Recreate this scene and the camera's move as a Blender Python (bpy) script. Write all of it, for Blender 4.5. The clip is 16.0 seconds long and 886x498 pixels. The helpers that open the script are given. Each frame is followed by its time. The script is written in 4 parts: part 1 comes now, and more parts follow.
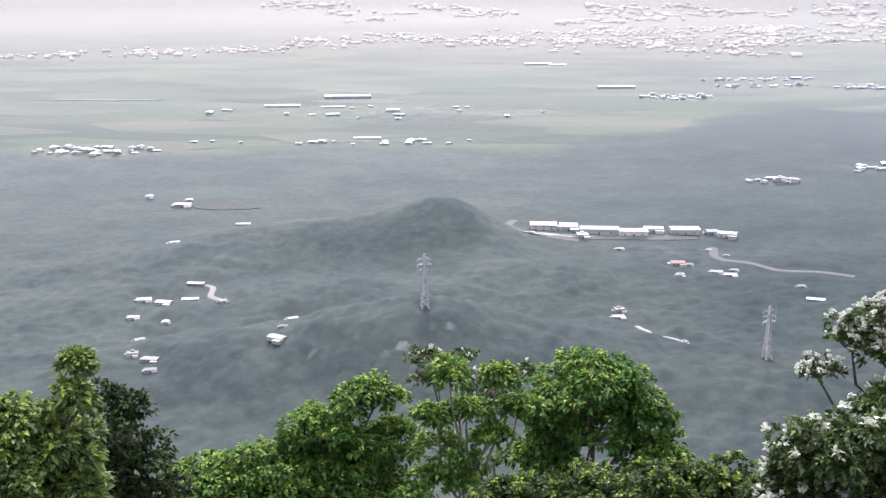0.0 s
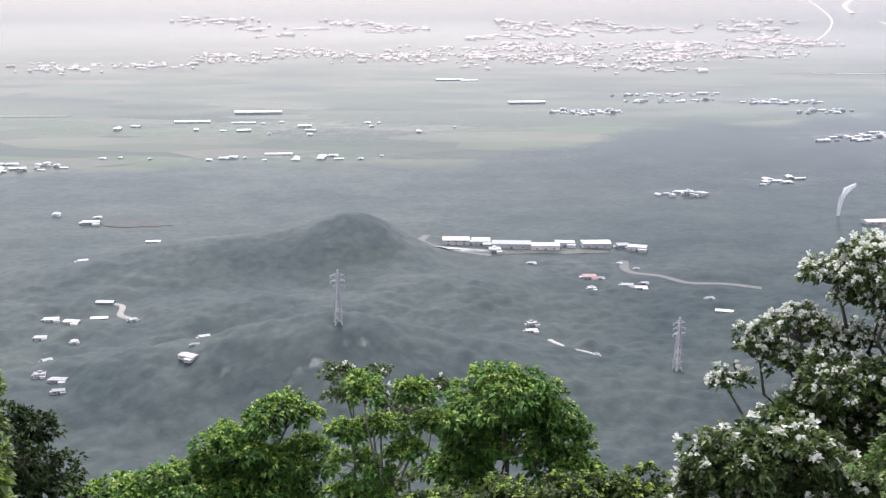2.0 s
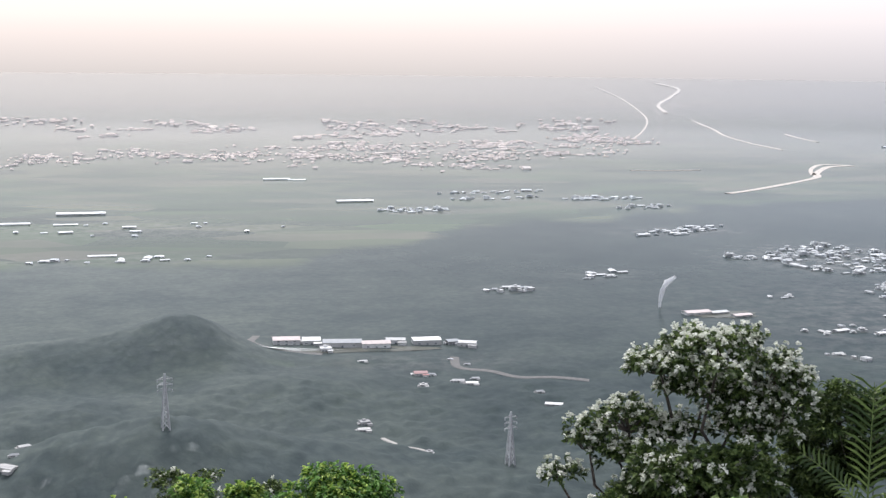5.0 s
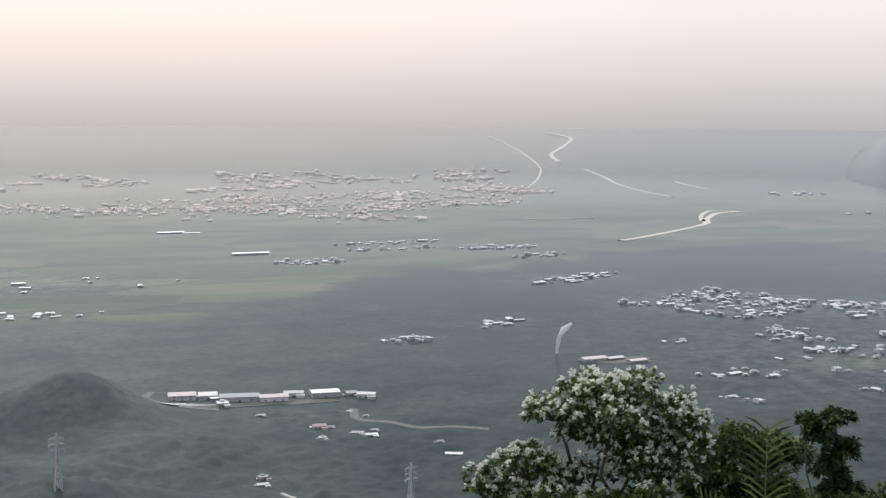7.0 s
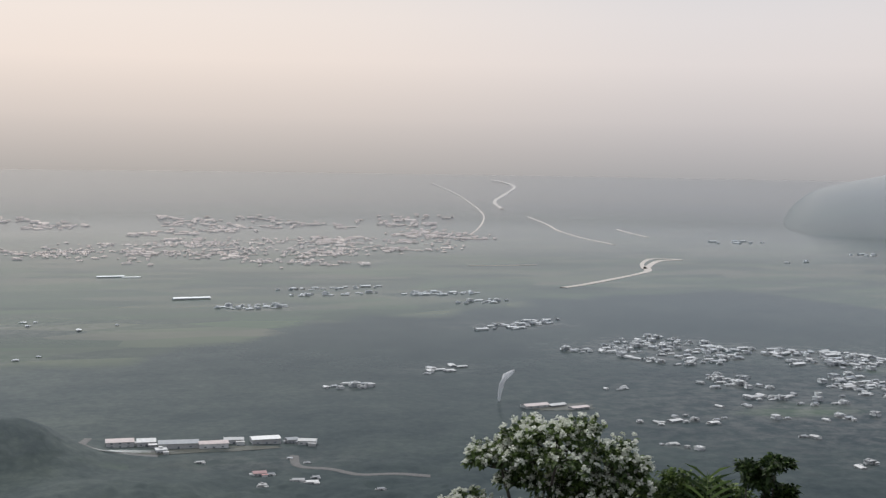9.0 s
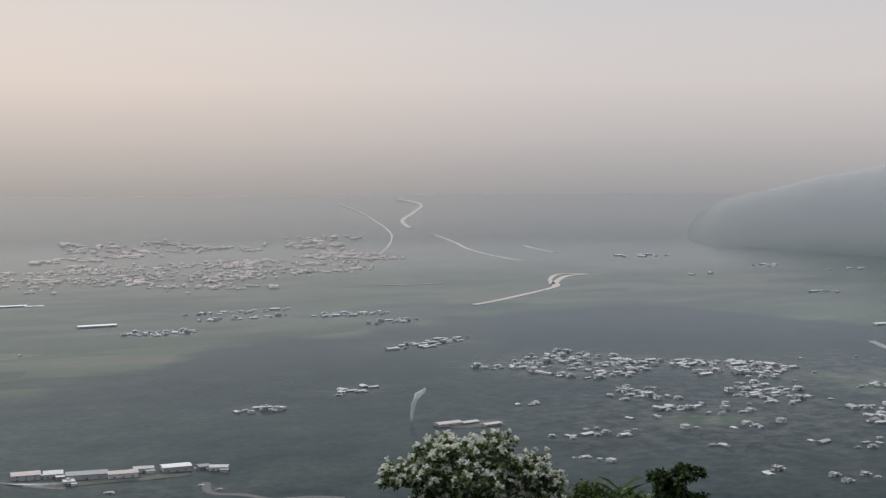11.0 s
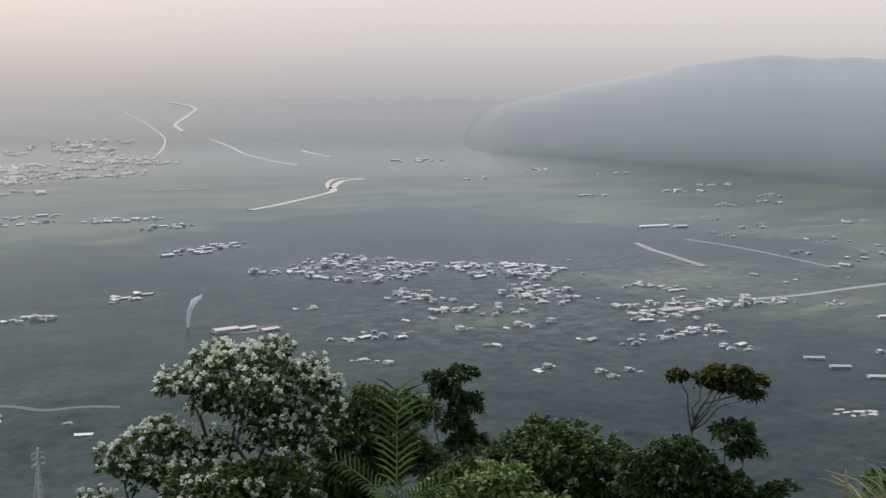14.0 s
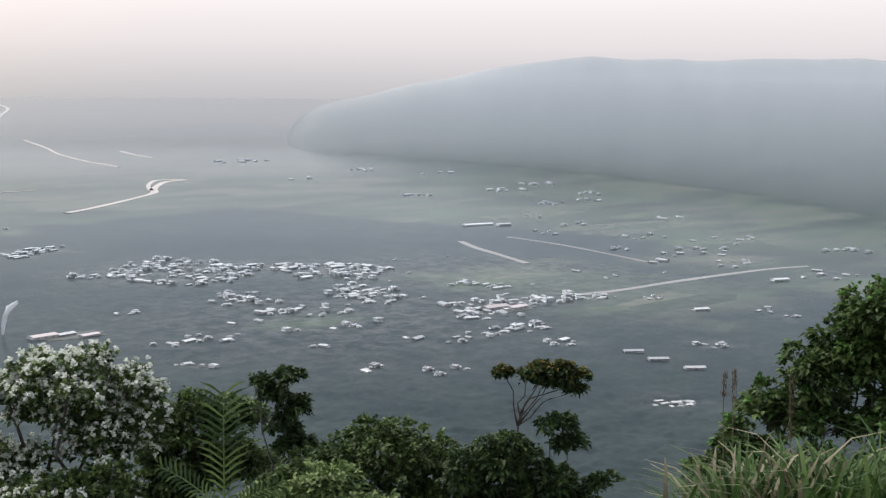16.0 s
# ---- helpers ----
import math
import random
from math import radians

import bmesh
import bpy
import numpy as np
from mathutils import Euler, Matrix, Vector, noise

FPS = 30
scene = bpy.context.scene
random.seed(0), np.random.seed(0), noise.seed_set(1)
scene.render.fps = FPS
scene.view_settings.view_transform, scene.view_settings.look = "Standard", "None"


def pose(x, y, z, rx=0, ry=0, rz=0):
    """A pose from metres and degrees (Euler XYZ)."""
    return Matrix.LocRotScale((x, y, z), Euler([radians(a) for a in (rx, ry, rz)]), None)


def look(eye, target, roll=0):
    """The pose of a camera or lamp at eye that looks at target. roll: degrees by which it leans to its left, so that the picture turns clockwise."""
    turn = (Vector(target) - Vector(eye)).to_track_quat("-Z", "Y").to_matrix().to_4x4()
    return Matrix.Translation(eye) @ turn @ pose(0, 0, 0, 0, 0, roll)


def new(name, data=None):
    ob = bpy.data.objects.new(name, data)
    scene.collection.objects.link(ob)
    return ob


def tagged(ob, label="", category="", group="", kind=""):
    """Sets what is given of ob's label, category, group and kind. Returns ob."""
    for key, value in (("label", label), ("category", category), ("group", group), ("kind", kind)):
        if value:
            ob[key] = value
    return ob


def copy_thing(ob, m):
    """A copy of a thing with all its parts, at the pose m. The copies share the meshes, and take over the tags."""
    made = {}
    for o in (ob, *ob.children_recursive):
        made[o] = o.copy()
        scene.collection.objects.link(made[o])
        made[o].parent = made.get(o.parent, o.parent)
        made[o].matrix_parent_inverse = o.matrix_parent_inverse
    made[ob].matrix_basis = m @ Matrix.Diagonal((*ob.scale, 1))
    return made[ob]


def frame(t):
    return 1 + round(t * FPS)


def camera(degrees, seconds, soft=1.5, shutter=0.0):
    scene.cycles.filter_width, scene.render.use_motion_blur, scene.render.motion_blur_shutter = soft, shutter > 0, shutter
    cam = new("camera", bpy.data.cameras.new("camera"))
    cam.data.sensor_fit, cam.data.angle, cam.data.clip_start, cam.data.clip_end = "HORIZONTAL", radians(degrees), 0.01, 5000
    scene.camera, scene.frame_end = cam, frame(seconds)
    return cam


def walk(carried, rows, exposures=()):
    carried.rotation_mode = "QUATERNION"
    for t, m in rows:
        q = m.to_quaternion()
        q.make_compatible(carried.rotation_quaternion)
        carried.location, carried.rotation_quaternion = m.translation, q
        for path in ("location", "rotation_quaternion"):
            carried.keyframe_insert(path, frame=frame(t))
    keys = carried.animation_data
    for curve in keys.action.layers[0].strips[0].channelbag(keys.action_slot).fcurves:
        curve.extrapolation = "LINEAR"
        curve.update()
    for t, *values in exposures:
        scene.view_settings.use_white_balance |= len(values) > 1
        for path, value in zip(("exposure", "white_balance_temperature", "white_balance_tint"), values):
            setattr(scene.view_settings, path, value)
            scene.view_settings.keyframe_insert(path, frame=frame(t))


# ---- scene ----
# ---- camera: turns on the spot at a lookout, 200 m above a plain ----
cam = camera(36.95, 16.0, soft=1.4)
EYE = 200.0
ROWS = [
    (0.0, 0.00, -13.50, 0.00), (0.5, -1.26, -13.69, 0.16), (1.0, -2.26, -13.37, 0.37), (1.5, -2.71, -13.03, -0.08),
    (2.0, -3.78, -12.82, -0.34), (2.5, -4.88, -12.47, -0.42), (3.0, -5.46, -12.16, -0.33), (3.5, -6.28, -11.92, -0.23),
    (4.0, -8.32, -10.54, -0.62), (6.5, -14.24, -7.01, 0.02), (7.0, -15.72, -6.31, -0.24), (7.5, -16.33, -5.96, -0.66),
    (8.0, -16.58, -5.43, -0.50), (8.5, -17.32, -4.81, -0.81), (11.0, -22.17, -3.44, 0.31), (11.5, -23.95, -4.54, -0.15),
    (12.0, -25.89, -6.10, -0.11), (12.5, -27.87, -6.71, -0.36), (13.0, -29.73, -7.60, -0.55), (13.5, -30.26, -7.62, -0.52),
    (14.0, -31.74, -7.54, -0.39), (14.5, -34.03, -7.83, -0.17), (15.0, -35.92, -8.18, -0.15), (15.5, -37.43, -8.57, -0.15),
    (16.0, -39.29, -7.48, -0.59),
]
EXPOSURES = [(0.0, 0.69, 6380, 18), (1.5, 0.65, 6380, 18), (3.5, 0.4, 6380, 17), (4.0, 0.34, 6380, 15.5), (6.5, -0.09, 6500, 11), (7.0, -0.2, 6500, 10.5), (8.5, -0.45, 6500, 10), (11.0, -0.75, 6500, 10),
             (12.0, -0.78, 6500, 10), (12.5, -0.64, 6500, 10), (13.5, -0.44, 6500, 10), (14.5, -0.34, 6500, 10.5), (16.0, -0.05, 6400, 11)]
walk(cam, [(t, pose(0, 0, EYE, 90 + pitch, roll, yaw)) for t, yaw, pitch, roll in ROWS], EXPOSURES)

# ---- light: a hazy sky with a veiled sun ahead ----
SUN_BEARING, SUN_HEIGHT = -6.0, 55.0
world = bpy.data.worlds.new("hazy_sky")
world.use_nodes = True
scene.world = world
wn, wl = world.node_tree.nodes, world.node_tree.links
wn.clear()
coord = wn.new("ShaderNodeTexCoord")
split = wn.new("ShaderNodeSeparateXYZ")
floor_z = wn.new("ShaderNodeMath")
floor_z.operation, floor_z.inputs[1].default_value = "MAXIMUM", 0.015
join = wn.new("ShaderNodeCombineXYZ")
sky = wn.new("ShaderNodeTexSky")
sky.sky_type, sky.sun_disc = "NISHITA", False
sky.sun_elevation, sky.sun_rotation = radians(SUN_HEIGHT), radians(SUN_BEARING)
sky.air_density, sky.dust_density, sky.ozone_density, sky.altitude = 1.0, 7.0, 1.0, 200
veil = wn.new("ShaderNodeMix")
veil.data_type = "RGBA"
veil.inputs[0].default_value = 0.7
veil.inputs[7].default_value = (12.95, 12.6, 12.85, 1)
back = wn.new("ShaderNodeBackground")
back.inputs["Strength"].default_value = 0.085
wout = wn.new("ShaderNodeOutputWorld")
wl.new(coord.outputs["Generated"], split.inputs[0])
wl.new(split.outputs[0], join.inputs[0])
wl.new(split.outputs[1], join.inputs[1])
wl.new(split.outputs[2], floor_z.inputs[0])
wl.new(floor_z.outputs[0], join.inputs[2])
wl.new(join.outputs[0], sky.inputs["Vector"])
wl.new(sky.outputs[0], veil.inputs[6])
# thicker haze dims the lowest few degrees
low = wn.new("ShaderNodeMapRange")
low.inputs["From Min"].default_value, low.inputs["From Max"].default_value = -0.03, 0.32
band = wn.new("ShaderNodeValToRGB")
for p, c in ((0.0, (0.7, 0.71, 0.705)), (0.035, (0.75, 0.755, 0.75)), (0.086, (0.9, 0.885, 0.87)), (0.15, (1.1, 1.06, 1.03)), (0.27, (1.3, 1.24, 1.2)), (0.36, (1.28, 1.24, 1.215)), (0.46, (1.19, 1.19, 1.19)), (1.0, (1.1, 1.16, 1.22))):
    e = band.color_ramp.elements[0] if p == 0.0 else band.color_ramp.elements[-1] if p == 1.0 else band.color_ramp.elements.new(p)
    e.color = (*c, 1)
dim = wn.new("ShaderNodeMix")
dim.data_type, dim.blend_type = "RGBA", "MULTIPLY"
dim.inputs[0].default_value = 1.0
wl.new(split.outputs[2], low.inputs[0])
wl.new(low.outputs[0], band.inputs[0])
wl.new(veil.outputs[2], dim.inputs[6])
wl.new(band.outputs[0], dim.inputs[7])
# the veiled sun warms and brightens its side of the sky
toward = wn.new("ShaderNodeVectorMath")
toward.operation = "DOT_PRODUCT"
toward.inputs[1].default_value = (math.sin(radians(SUN_BEARING)), math.cos(radians(SUN_BEARING)), 0.0)
side = wn.new("ShaderNodeMapRange")
side.interpolation_type = "SMOOTHSTEP"
side.inputs["From Min"].default_value, side.inputs["From Max"].default_value = 0.8, 1.0
glow = wn.new("ShaderNodeMix")
glow.data_type = "RGBA"
glow.inputs[6].default_value, glow.inputs[7].default_value = (0.975, 0.98, 0.99, 1), (1.1, 1.05, 0.99, 1)
warm = wn.new("ShaderNodeMix")
warm.data_type, warm.blend_type = "RGBA", "MULTIPLY"
warm.inputs[0].default_value = 1.0
wl.new(coord.outputs["Generated"], toward.inputs[0])
wl.new(toward.outputs["Value"], side.inputs[0])
wl.new(side.outputs[0], glow.inputs[0])
wl.new(dim.outputs[2], warm.inputs[6])
wl.new(glow.outputs[2], warm.inputs[7])
wl.new(warm.outputs[2], back.inputs["Color"])
wl.new(back.outputs[0], wout.inputs["Surface"])

sun = new("sun", bpy.data.lights.new("sun", "SUN"))
sun.data.energy, sun.data.angle, sun.data.color = 3.2, radians(22), (1.0, 0.94, 0.88)
sb, sh = radians(SUN_BEARING), radians(SUN_HEIGHT)
sun.matrix_world = look((math.sin(sb) * math.cos(sh) * 50, math.cos(sb) * math.cos(sh) * 50, EYE + math.sin(sh) * 50), (0, 0, EYE))


# ---- materials ----
def ramp(nodes, stops):
    r = nodes.new("ShaderNodeValToRGB")
    while len(r.color_ramp.elements) < len(stops):
        r.color_ramp.elements.new(0.5)
    for e, (p, c) in zip(r.color_ramp.elements, stops):
        e.position, e.color = p, (*c, 1)
    return r


def noise_node(mat, scale, detail=4.0, rough=0.55, source="Object"):
    n, l = mat.node_tree.nodes, mat.node_tree.links
    c = n.new("ShaderNodeTexCoord")
    t = n.new("ShaderNodeTexNoise")
    t.inputs["Scale"].default_value, t.inputs["Detail"].default_value, t.inputs["Roughness"].default_value = scale, detail, rough
    l.new(c.outputs[source], t.inputs["Vector"])
    return t


def mix_colour(mat, fac, a, b, blend="MIX"):
    n, l = mat.node_tree.nodes, mat.node_tree.links
    m = n.new("ShaderNodeMix")
    m.data_type, m.blend_type = "RGBA", blend
    for sock, v in ((m.inputs[0], fac), (m.inputs[6], a), (m.inputs[7], b)):
        if hasattr(v, "links"):
            l.new(v, sock)
        elif isinstance(v, (int, float)):
            sock.default_value = v
        else:
            sock.default_value = (*v, 1)
    return m.outputs[2]


def haze_gloss(mat, colour, power=4.6, level=True, rough=0.15, bump=None, dim=1.0, tint=(0.69, 0.775, 0.845), clear=None):
    """Diffuse under a gloss standing in for haze, growing towards grazing views (Schlick's law)."""
    n, l = mat.node_tree.nodes, mat.node_tree.links
    out = n.new("ShaderNodeOutputMaterial")
    dif = n.new("ShaderNodeBsdfDiffuse")
    glo = n.new("ShaderNodeBsdfGlossy")
    glo.inputs["Roughness"].default_value = rough
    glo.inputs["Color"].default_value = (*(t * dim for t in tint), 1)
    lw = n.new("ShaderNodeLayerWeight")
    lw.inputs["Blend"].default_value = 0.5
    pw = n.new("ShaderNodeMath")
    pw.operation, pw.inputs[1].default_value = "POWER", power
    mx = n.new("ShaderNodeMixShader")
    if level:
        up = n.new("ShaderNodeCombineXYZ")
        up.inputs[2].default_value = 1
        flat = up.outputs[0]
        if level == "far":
            # beyond the wooded hills normals count as level, so haze follows view angle
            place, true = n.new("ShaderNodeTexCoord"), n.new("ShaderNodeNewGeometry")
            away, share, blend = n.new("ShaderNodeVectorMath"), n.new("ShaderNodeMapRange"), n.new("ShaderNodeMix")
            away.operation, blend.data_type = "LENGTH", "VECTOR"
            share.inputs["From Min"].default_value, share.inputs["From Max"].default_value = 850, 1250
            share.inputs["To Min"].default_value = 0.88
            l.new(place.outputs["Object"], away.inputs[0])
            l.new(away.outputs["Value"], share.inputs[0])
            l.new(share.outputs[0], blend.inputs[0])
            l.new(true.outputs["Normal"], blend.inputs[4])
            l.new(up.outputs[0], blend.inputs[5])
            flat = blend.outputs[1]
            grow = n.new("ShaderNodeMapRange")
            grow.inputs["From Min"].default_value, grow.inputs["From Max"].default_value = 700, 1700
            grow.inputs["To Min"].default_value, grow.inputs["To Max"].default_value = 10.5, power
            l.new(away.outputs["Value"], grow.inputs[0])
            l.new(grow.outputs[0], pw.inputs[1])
            # at the rim of the plain nothing but the haze-coloured gloss is left
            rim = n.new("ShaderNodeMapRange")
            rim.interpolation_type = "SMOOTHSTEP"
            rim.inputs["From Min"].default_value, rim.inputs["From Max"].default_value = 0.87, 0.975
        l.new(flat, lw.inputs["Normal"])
        l.new(flat, glo.inputs["Normal"])
    if hasattr(colour, "links"):
        l.new(colour, dif.inputs["Color"])
    else:
        dif.inputs["Color"].default_value = (*colour, 1)
    if bump is not None:
        b = n.new("ShaderNodeBump")
        b.inputs["Strength"].default_value, b.inputs["Distance"].default_value = bump[1], bump[2]
        l.new(bump[0], b.inputs["Height"])
        l.new(b.outputs[0], dif.inputs["Normal"])
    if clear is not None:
        # gloss colour pales towards the horizon to imitate thickening haze
        haze_tone = ramp(n, [(0.89, tuple(t * dim for t in tint)), (0.95, tuple(t * dim * 0.3 + c * 0.7 for t, c in zip(tint, clear))), (0.985, clear)])
        l.new(lw.outputs["Facing"], haze_tone.inputs[0])
        l.new(haze_tone.outputs[0], glo.inputs["Color"])
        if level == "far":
            # gloss brightened below the mountain, as haze over its dark reflection
            foot_haze = n.new("ShaderNodeAttribute")
            foot_haze.attribute_name = "foot_haze"
            l.new(mix_colour(mat, foot_haze.outputs["Fac"], haze_tone.outputs[0], (0.93, 0.95, 0.95)), glo.inputs["Color"])
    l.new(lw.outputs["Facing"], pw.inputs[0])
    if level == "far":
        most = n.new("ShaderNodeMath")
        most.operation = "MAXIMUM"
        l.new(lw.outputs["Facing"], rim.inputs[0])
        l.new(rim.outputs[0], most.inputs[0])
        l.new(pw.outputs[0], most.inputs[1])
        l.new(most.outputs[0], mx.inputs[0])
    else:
        l.new(pw.outputs[0], mx.inputs[0])
    l.new(dif.outputs[0], mx.inputs[1])
    l.new(glo.outputs[0], mx.inputs[2])
    l.new(mx.outputs[0], out.inputs["Surface"])
    return mat


def blank(name):
    m = bpy.data.materials.new(name)
    m.use_nodes = True
    m.node_tree.nodes.clear()
    return m


def ground_material():
    m = blank("land")
    n, l = m.node_tree.nodes, m.node_tree.links
    field = n.new("ShaderNodeAttribute")
    field.attribute_name = "field"
    big = noise_node(m, 0.004, 6, 0.6)
    small = noise_node(m, 0.11, 6, 0.7)
    forest = ramp(n, [(0.25, (0.049, 0.062, 0.064)), (0.5, (0.058, 0.073, 0.073)), (0.75, (0.068, 0.084, 0.08))])
    l.new(small.outputs["Fac"], forest.inputs[0])
    patch = n.new("ShaderNodeTexVoronoi")
    patch.inputs["Scale"].default_value = 0.013
    c = n.new("ShaderNodeTexCoord")
    stretch = n.new("ShaderNodeMapping")
    stretch.inputs["Scale"].default_value = (0.6, 1.6, 1)
    stretch.inputs["Rotation"].default_value = (0, 0, 0.35)
    l.new(c.outputs["Object"], stretch.inputs[0])
    l.new(stretch.outputs[0], patch.inputs["Vector"])
    plots = ramp(n, [(0.0, (0.042, 0.056, 0.05)), (0.25, (0.08, 0.108, 0.074)), (0.5, (0.053, 0.068, 0.06)), (0.75, (0.09, 0.108, 0.08)), (1.0, (0.105, 0.11, 0.092))])
    sep = n.new("ShaderNodeSeparateColor")
    l.new(patch.outputs["Color"], sep.inputs[0])
    l.new(sep.outputs[0], plots.inputs[0])
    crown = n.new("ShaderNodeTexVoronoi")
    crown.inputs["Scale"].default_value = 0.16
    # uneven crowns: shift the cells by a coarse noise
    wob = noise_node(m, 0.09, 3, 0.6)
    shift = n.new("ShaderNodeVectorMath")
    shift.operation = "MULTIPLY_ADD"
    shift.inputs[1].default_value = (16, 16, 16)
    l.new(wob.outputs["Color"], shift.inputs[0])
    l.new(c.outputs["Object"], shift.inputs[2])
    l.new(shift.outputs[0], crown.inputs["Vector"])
    # light crown middles and shaded gaps between crowns, put into the colour
    crown_shade = ramp(n, [(0.1, (1.1, 1.1, 1.08)), (0.75, (0.9, 0.91, 0.92))])
    l.new(crown.outputs["Distance"], crown_shade.inputs[0])
    stands = ramp(n, [(0.36, (0.86, 0.88, 0.9)), (0.64, (1.12, 1.11, 1.08))])
    mid = noise_node(m, 0.022, 4, 0.55)
    l.new(mid.outputs["Fac"], stands.inputs[0])
    woods = mix_colour(m, 1.0, forest.outputs[0], crown_shade.outputs[0], "MULTIPLY")
    woods = mix_colour(m, 1.0, woods, stands.outputs[0], "MULTIPLY")
    # darker closed stands in the east; lighter west imitates haze towards the sun
    stand = n.new("ShaderNodeAttribute")
    stand.attribute_name = "dense"
    kinds = ramp(n, [(0.0, (1.24, 1.2, 1.18)), (1.0, (0.66, 0.7, 0.73))])
    l.new(stand.outputs["Fac"], kinds.inputs[0])
    woods = mix_colour(m, 1.0, woods, kinds.outputs[0], "MULTIPLY")
    # woods fade into fields with an uneven border
    add = n.new("ShaderNodeMath")
    add.operation = "MULTIPLY_ADD"
    l.new(big.outputs["Fac"], add.inputs[0])
    add.inputs[1].default_value = 1.6
    l.new(field.outputs["Fac"], add.inputs[2])
    edge = n.new("ShaderNodeMapRange")
    edge.inputs["From Min"].default_value, edge.inputs["From Max"].default_value = 1.15, 1.5
    l.new(add.outputs[0], edge.inputs[0])
    col = mix_colour(m, edge.outputs[0], woods, plots.outputs[0])
    tracts = ramp(n, [(0.36, (0.84, 0.87, 0.9)), (0.5, (1.0, 1.0, 1.0)), (0.66, (1.16, 1.15, 1.1))])
    l.new(big.outputs["Fac"], tracts.inputs[0])
    col = mix_colour(m, 1.0, col, tracts.outputs[0], "MULTIPLY")
    # trodden earth, walls and lanes between the houses
    lived = n.new("ShaderNodeAttribute")
    lived.attribute_name = "lived"
    lanes = noise_node(m, 0.06, 5, 0.7)
    worn = ramp(n, [(0.42, (0, 0, 0)), (0.68, (0.8, 0.8, 0.8))])
    l.new(lanes.outputs["Fac"], worn.inputs[0])
    amount = n.new("ShaderNodeMath")
    amount.operation = "MULTIPLY"
    l.new(lived.outputs["Fac"], amount.inputs[0])
    l.new(worn.outputs[0], amount.inputs[1])
    col = mix_colour(m, amount.outputs[0], col, (0.27, 0.26, 0.25))
    # pale bluish gloss imitates the haze over the far plain
    return haze_gloss(m, col, 9.5, "far", 0.16, (crown.outputs["Distance"], 0.3, -1.2), clear=(0.63, 0.638, 0.64), dim=0.92)


def mountain_material():
    m = blank("far_slope")
    n, l = m.node_tree.nodes, m.node_tree.links
    t = noise_node(m, 0.012, 6, 0.65)
    tone = ramp(n, [(0.35, (0.03, 0.045, 0.04)), (0.7, (0.06, 0.08, 0.06))])
    l.new(t.outputs["Fac"], tone.inputs[0])
    # pale blue level gloss stands in for the haze before the ridge
    return haze_gloss(m, tone.outputs[0], 8.0, True, 0.2, (t.outputs["Fac"], 0.25, 3.0), 0.76, (0.69, 0.76, 0.8), (0.65, 0.685, 0.7))


def building_material(name, colour, worn=0.25, level=True, scale=0.35, power=7.0, rough=0.5, even=False):
    m = blank(name)
    n, l = m.node_tree.nodes, m.node_tree.links
    t = noise_node(m, scale, 5, 0.65)
    info = n.new("ShaderNodeObjectInfo")
    dark = tuple(c * (1 - worn) for c in colour)
    tone = ramp(n, [(0.35, dark), (0.6, colour)])
    l.new(t.outputs["Fac"], tone.inputs[0])
    vary = ramp(n, [(0.0, (0.36, 0.36, 0.37)), (0.45, (0.62, 0.61, 0.6)), (1.0, (0.92, 0.92, 0.92))])
    l.new(info.outputs["Random"], vary.inputs[0])
    col = mix_colour(m, 1.0, tone.outputs[0], vary.outputs[0], "MULTIPLY")
    # the level gloss veils walls and roofs as haze would
    return haze_gloss(m, tone.outputs[0] if even else col, power, level, rough)


def leaf_material(name, dark, mid, bright, shine=0.22):
    m = blank(name)
    n, l = m.node_tree.nodes, m.node_tree.links
    out = n.new("ShaderNodeOutputMaterial")
    g = n.new("ShaderNodeNewGeometry")
    tone = ramp(n, [(0.0, dark), (0.55, mid), (1.0, bright)])
    l.new(g.outputs["Random Per Island"], tone.inputs[0])
    t = noise_node(m, 1.3, 3, 0.6)
    col = mix_colour(m, 0.6, tone.outputs[0], t.outputs["Fac"], "OVERLAY")
    p = n.new("ShaderNodeBsdfPrincipled")
    p.inputs["Roughness"].default_value = 0.55
    p.inputs["Specular IOR Level"].default_value = shine
    tr = n.new("ShaderNodeBsdfTranslucent")
    mx = n.new("ShaderNodeMixShader")
    mx.inputs[0].default_value = 0.28
    l.new(col, p.inputs["Base Color"])
    l.new(col, tr.inputs["Color"])
    l.new(p.outputs[0], mx.inputs[1])
    l.new(tr.outputs[0], mx.inputs[2])
    l.new(mx.outputs[0], out.inputs["Surface"])
    return m


def plain_material(name, dark, light, scale, rough=0.85, bump=0.3):
    m = blank(name)
    n, l = m.node_tree.nodes, m.node_tree.links
    out = n.new("ShaderNodeOutputMaterial")
    p = n.new("ShaderNodeBsdfPrincipled")
    p.inputs["Roughness"].default_value = rough
    t = noise_node(m, scale, 6, 0.65)
    tone = ramp(n, [(0.3, dark), (0.7, light)])
    b = n.new("ShaderNodeBump")
    b.inputs["Strength"].default_value, b.inputs["Distance"].default_value = bump, 0.02
    l.new(t.outputs["Fac"], tone.inputs[0])
    l.new(t.outputs["Fac"], b.inputs["Height"])
    l.new(b.outputs[0], p.inputs["Normal"])
    l.new(tone.outputs[0], p.inputs["Base Color"])
    l.new(p.outputs[0], out.inputs["Surface"])
    return m


